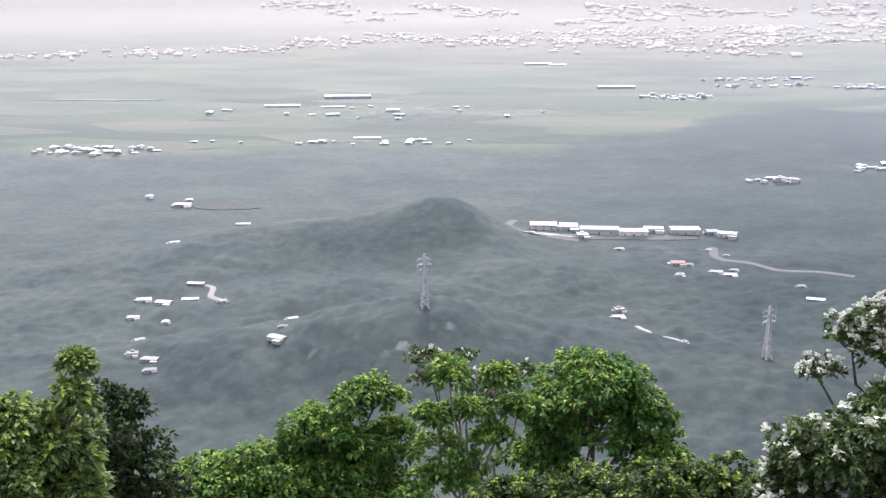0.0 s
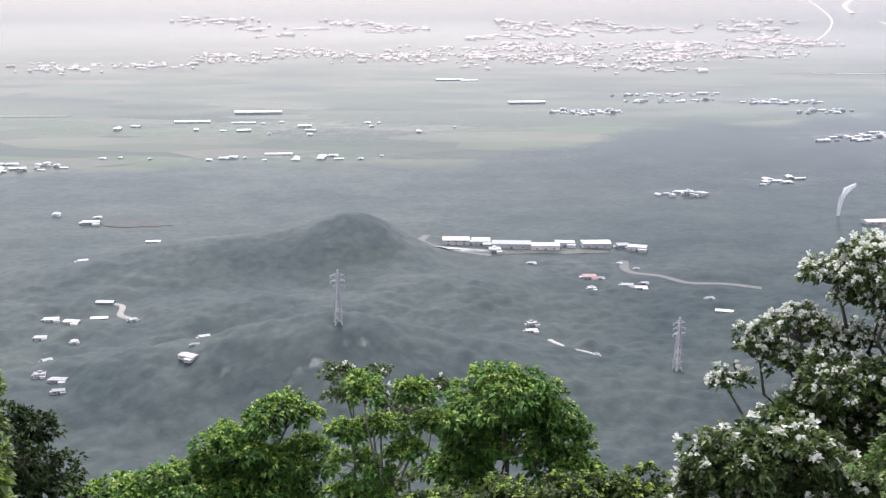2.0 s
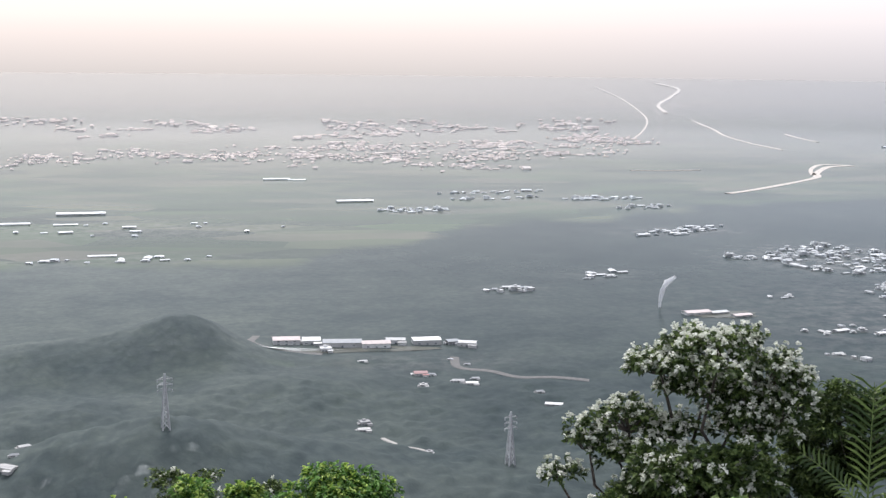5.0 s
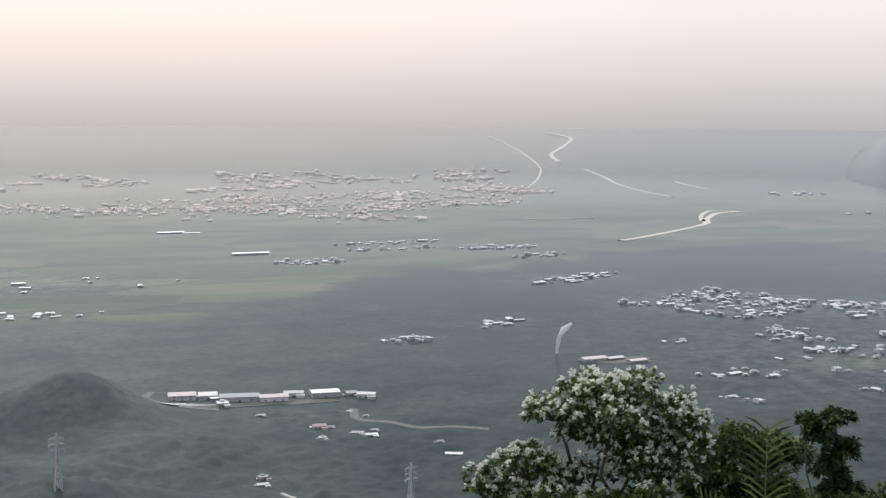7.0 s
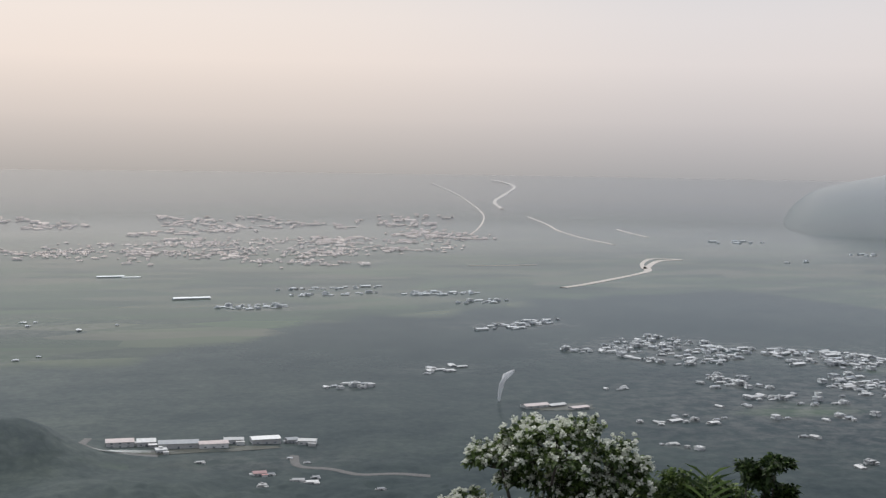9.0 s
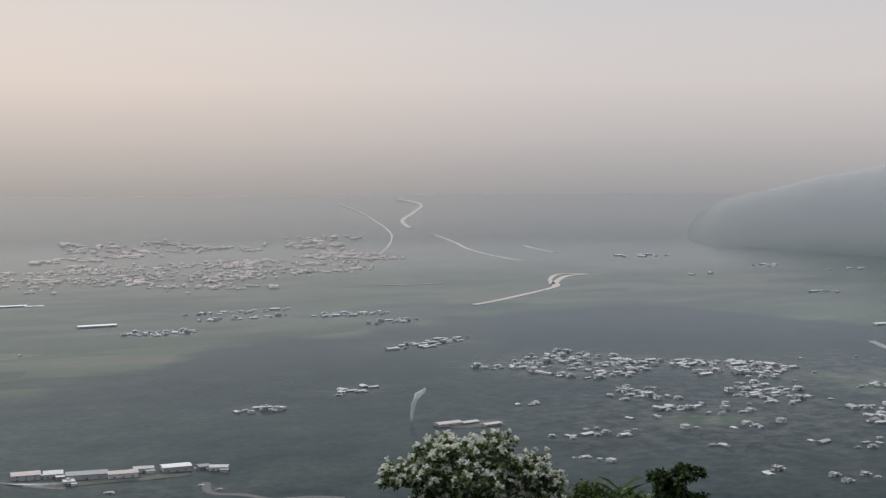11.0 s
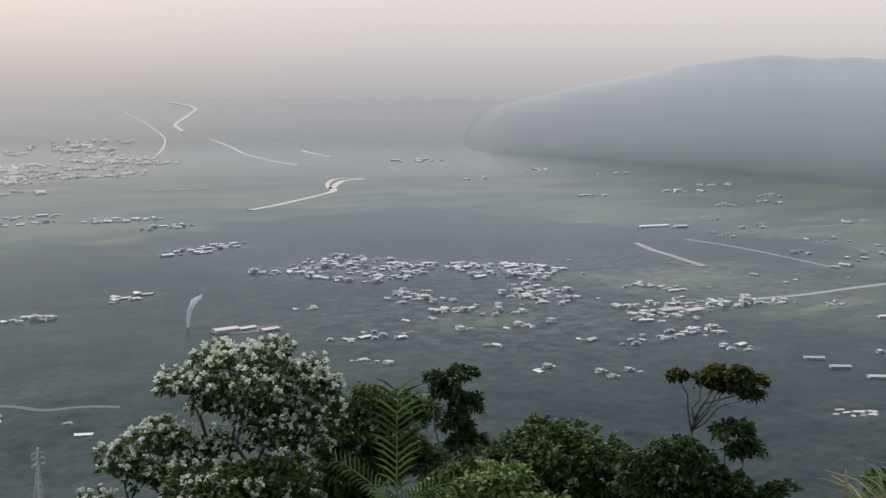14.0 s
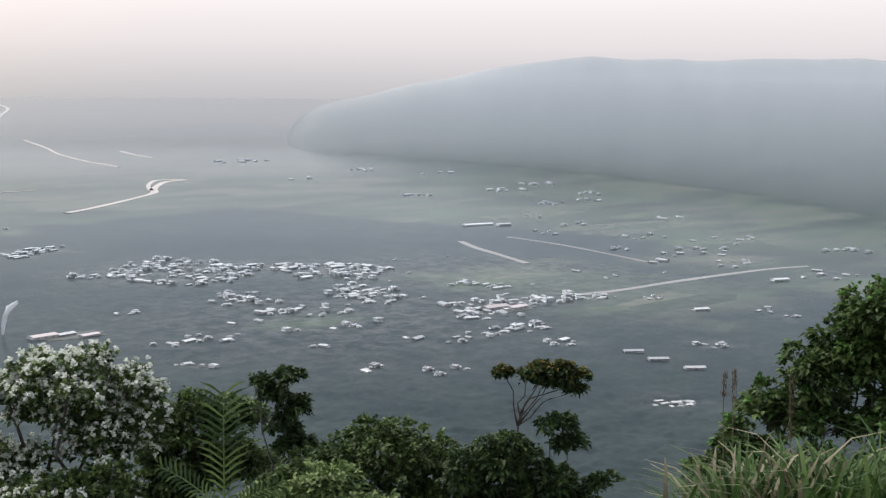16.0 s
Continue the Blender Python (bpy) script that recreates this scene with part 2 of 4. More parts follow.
def water_material():
    m = blank("river_water")
    n, l = m.node_tree.nodes, m.node_tree.links
    out = n.new("ShaderNodeOutputMaterial")
    p = n.new("ShaderNodeBsdfPrincipled")
    p.inputs["Base Color"].default_value = (0.3, 0.29, 0.26, 1)
    p.inputs["Roughness"].default_value = 0.12
    p.inputs["IOR"].default_value = 1.33
    p.inputs["Specular IOR Level"].default_value = 1.0
    l.new(p.outputs[0], out.inputs["Surface"])
    return m


LAND = ground_material()
SLOPE = mountain_material()
WHITE_WALL = building_material("white_render", (0.66, 0.66, 0.65))
GREY_WALL = building_material("grey_concrete", (0.44, 0.44, 0.43))
WHITE_ROOF = building_material("white_sheet_roof", (0.7, 0.7, 0.69), 0.3)
BRIGHT_ROOF = building_material("bright_white_sheet", (0.66, 0.66, 0.65), 0.12, even=True)
GREY_ROOF = building_material("grey_sheet_roof", (0.4, 0.41, 0.43))
RED_ROOF = building_material("red_tile_roof", (0.46, 0.2, 0.18))
PINK_ROOF = building_material("faded_pink_roof", (0.62, 0.5, 0.47))
DARK_GLASS = building_material("dark_window", (0.06, 0.07, 0.08))
CONCRETE = building_material("pale_concrete", (0.4, 0.395, 0.375), 0.2, True, 0.35, 9.5, 0.16)
EARTH = building_material("bare_earth", (0.19, 0.2, 0.18), 0.3, True, 0.05, 9.5, 0.16)
STEEL = building_material("galvanised_steel", (0.58, 0.59, 0.6), 0.2)
WATER = water_material()
BARK = plain_material("bark", (0.03, 0.025, 0.02), (0.1, 0.085, 0.07), 6.0)
PALE_BARK = plain_material("pale_bark", (0.09, 0.08, 0.065), (0.2, 0.18, 0.15), 7.0)
LEAF_BRIGHT = leaf_material("bright_green_leaf", (0.024, 0.062, 0.014), (0.07, 0.165, 0.03), (0.16, 0.31, 0.07))
LEAF_YELLOW = leaf_material("yellowish_leaf", (0.045, 0.075, 0.024), (0.125, 0.185, 0.058), (0.27, 0.34, 0.13))
LEAF_DARK = leaf_material("dark_green_leaf", (0.012, 0.024, 0.01), (0.03, 0.055, 0.018), (0.07, 0.11, 0.03))
LEAF_OLIVE = leaf_material("olive_leaf", (0.022, 0.04, 0.014), (0.055, 0.09, 0.026), (0.12, 0.17, 0.05))
LEAF_RUST = leaf_material("rusty_leaf", (0.03, 0.036, 0.012), (0.095, 0.085, 0.022), (0.2, 0.17, 0.045))
# lime colour that stands for light on the crests of leaf tufts
LEAF_CREST = leaf_material("lit_crest_leaf", (0.13, 0.22, 0.035), (0.25, 0.37, 0.065), (0.4, 0.5, 0.12))
PETAL = leaf_material("white_petal", (0.5, 0.54, 0.45), (0.68, 0.7, 0.62), (0.82, 0.83, 0.78), 0.2)
GRASS_GREEN = leaf_material("grass_blade", (0.018, 0.045, 0.01), (0.05, 0.1, 0.024), (0.13, 0.19, 0.06), 0.15)
GRASS_DRY = leaf_material("dry_grass", (0.08, 0.07, 0.04), (0.17, 0.15, 0.09), (0.32, 0.29, 0.19))


# ---- mesh helpers ----
def mesh_of(name, verts, faces, material, smooth=False):
    me = bpy.data.meshes.new(name)
    me.from_pydata([tuple(v) for v in verts], [], [tuple(f) for f in faces])
    me.materials.append(material)
    if smooth:
        me.polygons.foreach_set("use_smooth", [True] * len(me.polygons))
    me.update()
    return me


def part(name, bm, material, parent, label=""):
    """Links a bmesh or a mesh as one object under a thing or a part."""
    if isinstance(bm, bmesh.types.BMesh):
        me = bpy.data.meshes.new(name)
        bm.to_mesh(me)
        bm.free()
        me.materials.append(material)
    else:
        me = bm
    ob = new(name, me)
    ob.parent = parent
    return tagged(ob, label) if label else ob


def box(bm, x0, x1, y0, y1, z0, z1):
    m = Matrix.Translation(((x0 + x1) / 2, (y0 + y1) / 2, (z0 + z1) / 2)) @ Matrix.Diagonal((x1 - x0, y1 - y0, z1 - z0, 1))
    bmesh.ops.create_cube(bm, size=1, matrix=m)


def box_part(name, material, parent, x0, x1, y0, y1, z0, z1, label=""):
    bm = bmesh.new()
    box(bm, x0, x1, y0, y1, z0, z1)
    return part(name, bm, material, parent, label)


def tube(points, radii, sides=7):
    """Vertices and faces of a tapered tube along points."""
    verts, faces = [], []
    pts = [Vector(p) for p in points]
    for i, p in enumerate(pts):
        d = (pts[min(i + 1, len(pts) - 1)] - pts[max(i - 1, 0)]).normalized()
        a = d.orthogonal().normalized()
        b = d.cross(a)
        for k in range(sides):
            w = 2 * math.pi * k / sides
            verts.append(p + (a * math.cos(w) + b * math.sin(w)) * radii[i])
    for i in range(len(pts) - 1):
        for k in range(sides):
            k2 = (k + 1) % sides
            faces.append((i * sides + k, i * sides + k2, (i + 1) * sides + k2, (i + 1) * sides + k))
    faces.append(tuple(range(sides - 1, -1, -1)))
    faces.append(tuple((len(pts) - 1) * sides + k for k in range(sides)))
    return verts, faces


def merged(chunks):
    verts, faces = [], []
    for v, f in chunks:
        o = len(verts)
        verts.extend(v)
        faces.extend(tuple(i + o for i in q) for q in f)
    return verts, faces


def bent(a, b, rng, sag=0.12, n=5):
    """A slightly crooked line from a to b."""
    a, b = Vector(a), Vector(b)
    reach = (b - a).length
    out = []
    for i in range(n + 1):
        s = i / n
        wob = Vector(rng.normal(0, 1, 3)) * reach * 0.035 * (0 < i < n)
        out.append(a.lerp(b, s) + wob + Vector((0, 0, reach * sag * math.sin(math.pi * s))))
    return out


def polar(bearing, drop, distance):
    """A place seen from the lookout: bearing from north, degrees below level, level distance."""
    b = radians(bearing)
    return Vector((math.sin(b) * distance, math.cos(b) * distance, EYE - distance * math.tan(radians(drop))))


# ---- the land ----
# open spots among the woods: x, y, radius
CLEARINGS = [(-8, 556, 5), (150, 585, 5), (371, 980, 6), (-135, 705, 9), (-170, 962, 14), (65, 868, 14), (120, 862, 16), (175, 860, 10), (185, 790, 9), (225, 764, 9), (-30, 560, 7), (398, 940, 14)]
# settled spots: x, y, half width, half depth, share of bare ground
LIVED = []
HILLS = [  # x, y, height, spread along x, spread along y
    (-10, 560, 31, 58, 48), (-85, 575, 16, 75, 44), (55, 590, 12, 60, 45), (2, 850, 26, 40, 42), (-70, 830, 17, 70, 44),
    (-150, 790, 9, 60, 50), (60, 745, 9, 60, 40), (-60, 700, 8, 80, 40), (120, 560, 6, 70, 40), (230, 640, 6, 60, 60), (260, 560, 8, 80, 50),
]


def land_z(x, y):
    x, y = np.asarray(x, float), np.asarray(y, float)
    r = np.hypot(x, y)
    ahead = np.clip(y / np.maximum(r, 1e-6) * 0.7 + x / np.maximum(r, 1e-6) * 0.45 + 0.35, 0, 1)
    slope = 0.16 + 0.44 * ahead
    fall = np.maximum(r - 2.5, 0)
    z = 198.4 - slope * (np.sqrt(fall * fall + 4) - 2)
    spur = np.exp(-(((x - 8.2) / 4.5) ** 2 + ((y - 5.4) / 4.5) ** 2))
    z = z + 1.0 * spur
    near = np.exp(-(r / 900.0) ** 4)
    rolls = 1.6 * np.sin(x * 0.031 + 1.3) * np.sin(y * 0.027 + 0.4) + 1.0 * np.sin(x * 0.07 + y * 0.05) * np.sin(y * 0.06 - x * 0.02) + 0.8 * np.sin(x * 0.11 - y * 0.09 + 2)
    low = near * (rolls + 1.0)
    for hx, hy, h, sx, sy in HILLS:
        low = low + h * np.exp(-(((x - hx) / sx) ** 2 + ((y - hy) / sy) ** 2))
    s = np.clip((r - 3300) / 1600, 0, 1)
    low = low + 108 * s ** 1.6
    k = 6.0
    return np.where(z > low, z, low) + k * 0.25 * np.exp(-np.abs(z - low) / k)


def field_share(x, y):
    """1 where the land is farmed, 0 where it is wooded."""
    edge = np.interp(x, [-700, -400, -60, 90, 240, 330, 500, 770, 1000, 1150, 1250, 1400], [1200, 1190, 1233, 1250, 1356, 1480, 1520, 1690, 1680, 1350, 1000, 700])
    plain = 1 / (1 + np.exp(-(y - edge + 22 * np.sin(x * 0.017 + 0.6) + 14 * np.sin(x * 0.043 + y * 0.008)) / 28))
    paddy = 1.1 * np.exp(-(((x - 585) / 75) ** 2 + ((y - 890) / 45) ** 2)) + 0.5 * np.exp(-(((x - 110) / 120) ** 2 + ((y - 820) / 26) ** 2))
    right = 0.55 / (1 + np.exp(-(x - 690) / 60)) * np.exp(-((y - 850) / 230.0) ** 4)
    return np.clip(plain + 0.9 * paddy + right, 0, 1)


def value_noise(x, y, seed):
    """Smooth lattice noise, 0 to 1, one cell a unit."""
    table = np.random.default_rng(seed).random((256, 256))
    i, j = np.floor(x).astype(int), np.floor(y).astype(int)
    u, v = x - i, y - j
    u, v = u * u * (3 - 2 * u), v * v * (3 - 2 * v)
    i, j, i2, j2 = i % 256, j % 256, (i + 1) % 256, (j + 1) % 256
    return (table[i, j] * (1 - u) + table[i2, j] * u) * (1 - v) + (table[i, j2] * (1 - u) + table[i2, j2] * u) * v


def domes(x, y, cell, height, seed):
    """Rounded tree crowns, one to a cell, each with its own place and size."""
    rng = np.random.default_rng(seed)
    px, py, size = rng.random((128, 128)), rng.random((128, 128)), rng.uniform(0.55, 1.0, (128, 128))
    i, j = np.floor(x / cell).astype(int), np.floor(y / cell).astype(int)
    best = np.zeros_like(x)
    for a in (-1, 0, 1):
        for b in (-1, 0, 1):
            u, v = (i + a) % 128, (j + b) % 128
            far = np.hypot(x - (i + a + px[u, v]) * cell, y - (j + b + py[u, v]) * cell) / (cell * 0.85 * size[u, v])
            best = np.maximum(best, height * size[u, v] * np.clip(1 - far * far, 0, 1) ** 1.5)
    return best


def canopy(x, y):
    """The billowing top of the woods, metres above the bare land."""
    r = np.hypot(x, y)
    wooded = (1 - field_share(x, y)) * np.clip((r - 280) / 60, 0, 1) * np.clip((1000 - r) / 300, 0, 1)
    lumps = 1.2 * value_noise(x / 15, y / 15, 1) + 1.6 * value_noise(x / 45, y / 45, 3) + domes(x, y, 10.5, 1.9, 5) + domes(x + 3, y, 6.5, 0.9, 6)
    for cx, cy, rad in CLEARINGS:
        if math.hypot(cx, cy) > 1050:
            continue
        lumps = lumps * (1 - np.exp(-(((x - cx) ** 2 + (y - cy) ** 2) / (rad * 1.3) ** 2) ** 2))
    return wooded * lumps


def mountain_foot(deg):
    """How far off the mountain's foot lies at a bearing."""
    return 3300 - 1500 * np.clip((deg - 36) / 24, 0, 1.3)


def build_ground():
    rings = [0.0] + [1.2 * 1.0215 ** i for i in range(400)]
    rings = [q for q in rings if q < 330] + [330 * 1.0052 ** i for i in range(222)] + [q for q in rings if 1050 < q < 4940] + [4945.0]
    bearings = list(np.arange(-34, 76, 0.2)) + list(np.arange(76, 326, 5.0))
    a = np.radians(np.array(bearings))
    q = np.array(rings)
    x, y = np.outer(q, np.sin(a)), np.outer(q, np.cos(a))
    z = land_z(x, y) + canopy(x, y)
    n = len(bearings)
    verts = np.stack([x, y, z], -1).reshape(-1, 3)
    i, j = np.meshgrid(np.arange(len(rings) - 1), np.arange(n), indexing="ij")
    j2 = (j + 1) % n
    faces = np.stack([i * n + j, i * n + j2, (i + 1) * n + j2, (i + 1) * n + j], -1).reshape(-1, 4)
    me = mesh_of("ground", verts.tolist(), faces.tolist(), LAND, True)
    me.flip_normals()
    at = me.attributes.new("field", "FLOAT", "POINT")
    at.data.foreach_set("value", field_share(x, y).ravel())
    deg = np.degrees(np.arctan2(x, y))
    # where the plain's gloss is brightened to blend into the mountain's hazy foot
    foot_haze = 0.25 * np.clip((np.hypot(x, y) - mountain_foot(deg) + 1000) / 800, 0, 1) / (1 + np.exp(-(deg - 42) / 1.8)) * (deg < 100)
    at = me.attributes.new("foot_haze", "FLOAT", "POINT")
    at.data.foreach_set("value", foot_haze.ravel())
    # 0 in the west, lightened as sunward haze, to 1 in the darker east
    dense = 1 / (1 + np.exp(-(x - 170 + 45 * np.sin(y * 0.011) + 60 * (value_noise(x / 90, y / 90, 4) - 0.5)) / 70))
    at = me.attributes.new("dense", "FLOAT", "POINT")
    at.data.foreach_set("value", dense.ravel())
    lived = np.zeros_like(x)
    for cx, cy, rx, ry, much in LIVED:
        lived = np.maximum(lived, much * np.exp(-(((x - cx) / rx) ** 2 + ((y - cy) / ry) ** 2)))
    at = me.attributes.new("lived", "FLOAT", "POINT")
    at.data.foreach_set("value", lived.ravel())
    return tagged(new("ground", me), "wooded hillside falling to a hazy green farmed plain", "ground", kind="structure")


def build_mountain():
    """The long blue ridge that closes the plain."""
    b = np.radians(np.arange(28, 86, 0.4))
    q = np.linspace(0, 1, 46)
    deg = np.degrees(b)
    foot = mountain_foot(deg)
    crest = 4550 - 700 * np.clip((deg - 40) / 20, 0, 1.2)
    top = EYE + crest * np.tan(np.radians(0.85 - 1.8 * np.clip((46 - deg) / 10.5, 0, 2) ** 1.6 + 0.05 * np.sin(deg * 0.6) + 0.03 * np.sin(deg * 1.7)))
    r = foot[None, :] + (crest - foot)[None, :] * q[:, None] * 1.08
    shape = np.where(q < 0.93, np.sin(np.clip(q / 0.93, 0, 1) * math.pi / 2) ** 1.25, 1 - (q - 0.93) * 1.5)
    gully = 1 + 0.012 * np.sin(deg * 2.3 + 3 * q[:, None]) * np.sin(q * math.pi)[:, None] + 0.006 * np.sin(deg * 5.1 - 5 * q[:, None]) * np.sin(q * math.pi)[:, None]
    x, y = r * np.sin(b), r * np.cos(b)
    z = np.maximum(top, 5)[None, :] * shape[:, None] * gully * np.clip((deg - 28) / 6, 0, 1)[None, :] - 6
    n = len(b)
    verts = np.stack([x, y, z], -1).reshape(-1, 3)
    i, j = np.meshgrid(np.arange(len(q) - 1), np.arange(n - 1), indexing="ij")
    faces = np.stack([i * n + j, (i + 1) * n + j, (i + 1) * n + j + 1, i * n + j + 1], -1).reshape(-1, 4)
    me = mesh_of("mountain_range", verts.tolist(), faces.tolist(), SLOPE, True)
    me.flip_normals()
    return tagged(new("mountain_range", me), "long blue-grey wooded mountain ridge in haze", "mountain", kind="structure")


build_mountain()


def strip(name, label, category, points, width, material, lift=0.35):
    """A road or river laid on the land along a smooth line."""
    pts = [Vector((*p, 0)) for p in points]
    line = []
    for i in range(len(pts) - 1):
        p0, p1, p2, p3 = pts[max(i - 1, 0)], pts[i], pts[i + 1], pts[min(i + 2, len(pts) - 1)]
        for k in range(10):
            s = k / 10
            line.append(0.5 * ((2 * p1) + (p2 - p0) * s + (2 * p0 - 5 * p1 + 4 * p2 - p3) * s * s + (3 * p1 - p0 - 3 * p2 + p3) * s ** 3))
    line.append(pts[-1])
    verts, faces = [], []
    for i, p in enumerate(line):
        d = (line[min(i + 1, len(line) - 1)] - line[max(i - 1, 0)]).normalized()
        side = Vector((-d.y, d.x, 0))
        w = width * (0.8 + 0.35 * noise.noise(p * 0.01)) / 2
        if i % 3 == 0:
            CLEARINGS.append((p.x, p.y, width + 4))
        for k in (-1, 1):
            v = p + side * w * k
            z = float(land_z(v.x, v.y))
            verts += [(v.x, v.y, z + lift), (v.x + side.x * k, v.y + side.y * k, z - 0.5)]
    for i in range(len(line) - 1):
        a, b = i * 4, i * 4 + 4
        faces += [(a, a + 2, b + 2, b), (a + 1, a, b, b + 1), (a + 2, a + 3, b + 3, b + 2)]
    me = mesh_of(name, verts, faces, material)
    me.flip_normals()
    return tagged(new(name, me), label, category, kind="structure")


strip("river", "silvery river winding over the plain", "river", [(1649, 4473), (1668, 4299), (1560, 4090), (1450, 3900), (1400, 3700)], 15, WATER, 0.6)
strip("river", "broad bright bend of the river", "river", [(1396, 3484), (1360, 3250), (1314, 3070), (1262, 2800), (1245, 2600)], 7, WATER, 0.6)
strip("river", "bright river loop with gravel banks", "river", [(1200, 2218), (1140, 2193), (1060, 2080), (1010, 1992), (844, 1839), (775, 1787)], 13, WATER, 0.6)
strip("river", "bright side arm of the river", "river", [(1196, 2224), (1150, 2240), (1085, 2150), (1040, 2050)], 9, WATER, 0.6)
strip("river", "pale river arm beside the town", "river", [(1412, 4426), (1396, 4102), (1319, 3669), (1219, 3366), (1021, 2916)], 5, WATER, 0.6)
strip("canal", "thin pale canal across the fields", "canal", [(757, 2160), (820, 2150), (881, 2155)], 5, WATER, 0.6)
strip("canal", "thin pale canal across the plain", "canal", [(1482, 3083), (1460, 2950), (1439, 2826)], 8, WATER, 0.6)
strip("road", "pale concrete road curving past the factory", "road", [(175, 835), (172, 806), (190, 790), (208, 772), (244, 760)], 6, CONCRETE)
strip("road", "straight pale country road over the plain", "road", [(847, 856), (916, 850), (1003, 855), (1137, 854), (1198, 842)], 9, CONCRETE)
strip("road", "pale road at the edge of the fields", "road", [(1028, 1219), (1003, 1159), (989, 1109), (965, 1032)], 9, CONCRETE)
strip("road", "narrow pale road past scattered farms", "road", [(1106, 1220), (1106, 1119), (1080, 962)], 8, CONCRETE)
strip("road", "pale winding lane through the hamlet", "road", [(-140, 727), (-130, 722), (-127, 700), (-119, 690)], 4, CONCRETE)
strip("road", "pale track beside the factory yard", "road", [(50, 915), (45, 890), (48, 868), (70, 858), (90, 852)], 6, CONCRETE)
strip("road", "winding pale track down the wooded slope", "road", [(100, 655), (104, 640), (98, 632), (112, 620), (118, 612)], 3.5, CONCRETE)


# ---- buildings ----
def gable(name, material, parent, w, d, z, rise, over=0.4, thick=0.18):
    """A pitched roof slab with its ridge along x."""
    v, f = [], []
    for y, h in ((-d / 2 - over, 0), (0, rise), (d / 2 + over, 0)):
        for x in (-w / 2 - over, w / 2 + over):
            v += [(x, y, z + h), (x, y, z + h + thick)]
    f = [(1, 3, 7, 5), (5, 7, 11, 9), (0, 4, 6, 2), (4, 8, 10, 6), (0, 2, 3, 1), (8, 9, 11, 10), (0, 1, 5, 4), (4, 5, 9, 8), (2, 6, 7, 3), (6, 10, 11, 7)]
    return part(name, mesh_of(name, v, f, material), None, parent)


def gable_body(w, d, h, rise):
    v = [(-w / 2, -d / 2, -1.5), (w / 2, -d / 2, -1.5), (w / 2, d / 2, -1.5), (-w / 2, d / 2, -1.5), (-w / 2, -d / 2, h), (w / 2, -d / 2, h), (w / 2, d / 2, h), (-w / 2, d / 2, h), (-w / 2, 0, h + rise), (w / 2, 0, h + rise)]
    f = [(0, 1, 5, 4), (2, 3, 7, 6), (1, 2, 6, 9, 5), (3, 0, 4, 8, 7), (4, 5, 9, 8), (6, 7, 8, 9), (0, 3, 2, 1)]
    return v, f


def house(label, w, d, h, rise, wall, roof, category="house", group="houses of the valley"):
    """A house or shed at the origin: walls, roof, windows and a door on its long front."""
    top = tagged(new("house" if category == "house" else category.replace(" ", "_")), label, category, group)
    if rise > 0:
        part("wall", mesh_of("wall", *gable_body(w, d, h, rise), wall), None, top)
        gable("roof", roof, top, w, d, h, rise)
    else:
        box_part("wall", wall, top, -w / 2, w / 2, -d / 2, d / 2, -1.5, h)
        bm = bmesh.new()
        box(bm, -w / 2 - 0.3, w / 2 + 0.3, -d / 2 - 0.3, d / 2 + 0.3, h, h + 0.25)
        for a in ((-w / 2 - 0.3, w / 2 + 0.3, -d / 2 - 0.3, -d / 2), (-w / 2 - 0.3, w / 2 + 0.3, d / 2, d / 2 + 0.3), (-w / 2 - 0.3, -w / 2, -d / 2, d / 2), (w / 2, w / 2 + 0.3, -d / 2, d / 2)):
            box(bm, *a, h + 0.25, h + 0.9)
        box(bm, -w / 6, w / 6, d / 8, d / 2 - 0.3, h + 0.25, h + 2.3)
        part("roof", bm, roof, top)
    if w < 16:
        # a lower wing and a lean-to break up the block
        box_part("wing", wall, top, w * 0.12, w * 0.5 + 0.6, -d * 0.95, -d / 2 + 0.05, -1.5, h * 0.7)
        box_part("wing_roof", roof, top, w * 0.12 - 0.3, w * 0.5 + 0.9, -d * 0.95 - 0.3, -d / 2, h * 0.7, h * 0.7 + 0.22)
        box_part("lean_to", GREY_WALL, top, -w * 0.72, -w / 2 + 0.05, -d * 0.2, d * 0.4, -1.5, h * 0.55)
    floors = max(1, int(h // 3))
    for k in range(floors):
        for x in (-w * 0.3, 0.0, w * 0.3):
            if w < 16 and k == 0 and x > 0 or x == 0 and k == 0:
                continue
            box_part("window", DARK_GLASS, top, x - 0.8, x + 0.8, -d / 2 - 0.06, -d / 2 + 0.1, k * 3 + 1.0, k * 3 + 2.3)
    box_part("door", DARK_GLASS, top, -0.7, 0.7, -d / 2 - 0.06, -d / 2 + 0.1, -0.2, 2.1)
    return top


def settle(ob, x, y, turn, scale=1.0, first=False):
    CLEARINGS.append((x, y, 12 * scale + 1.5))
    m = pose(x, y, float(land_z(x, y)), 0, 0, turn) @ Matrix.Diagonal((scale, scale, scale * 0.62, 1))
    if first:
        ob.matrix_basis = m
        return ob
    c = copy_thing(ob, pose(x, y, float(land_z(x, y)), 0, 0, turn))
    c.scale = (scale, scale, scale * 0.62)
    return c


class Stock:
    """Hands out a prototype first, then copies of it."""
    def __init__(self, makers):
        self.makers, self.made = makers, [None] * len(makers)

    def place(self, kind, x, y, turn, scale=1.0):
        if self.made[kind] is None:
            self.made[kind] = self.makers[kind]()
            return settle(self.made[kind], x, y, turn, scale, True)
        return settle(self.made[kind], x, y, turn, scale)


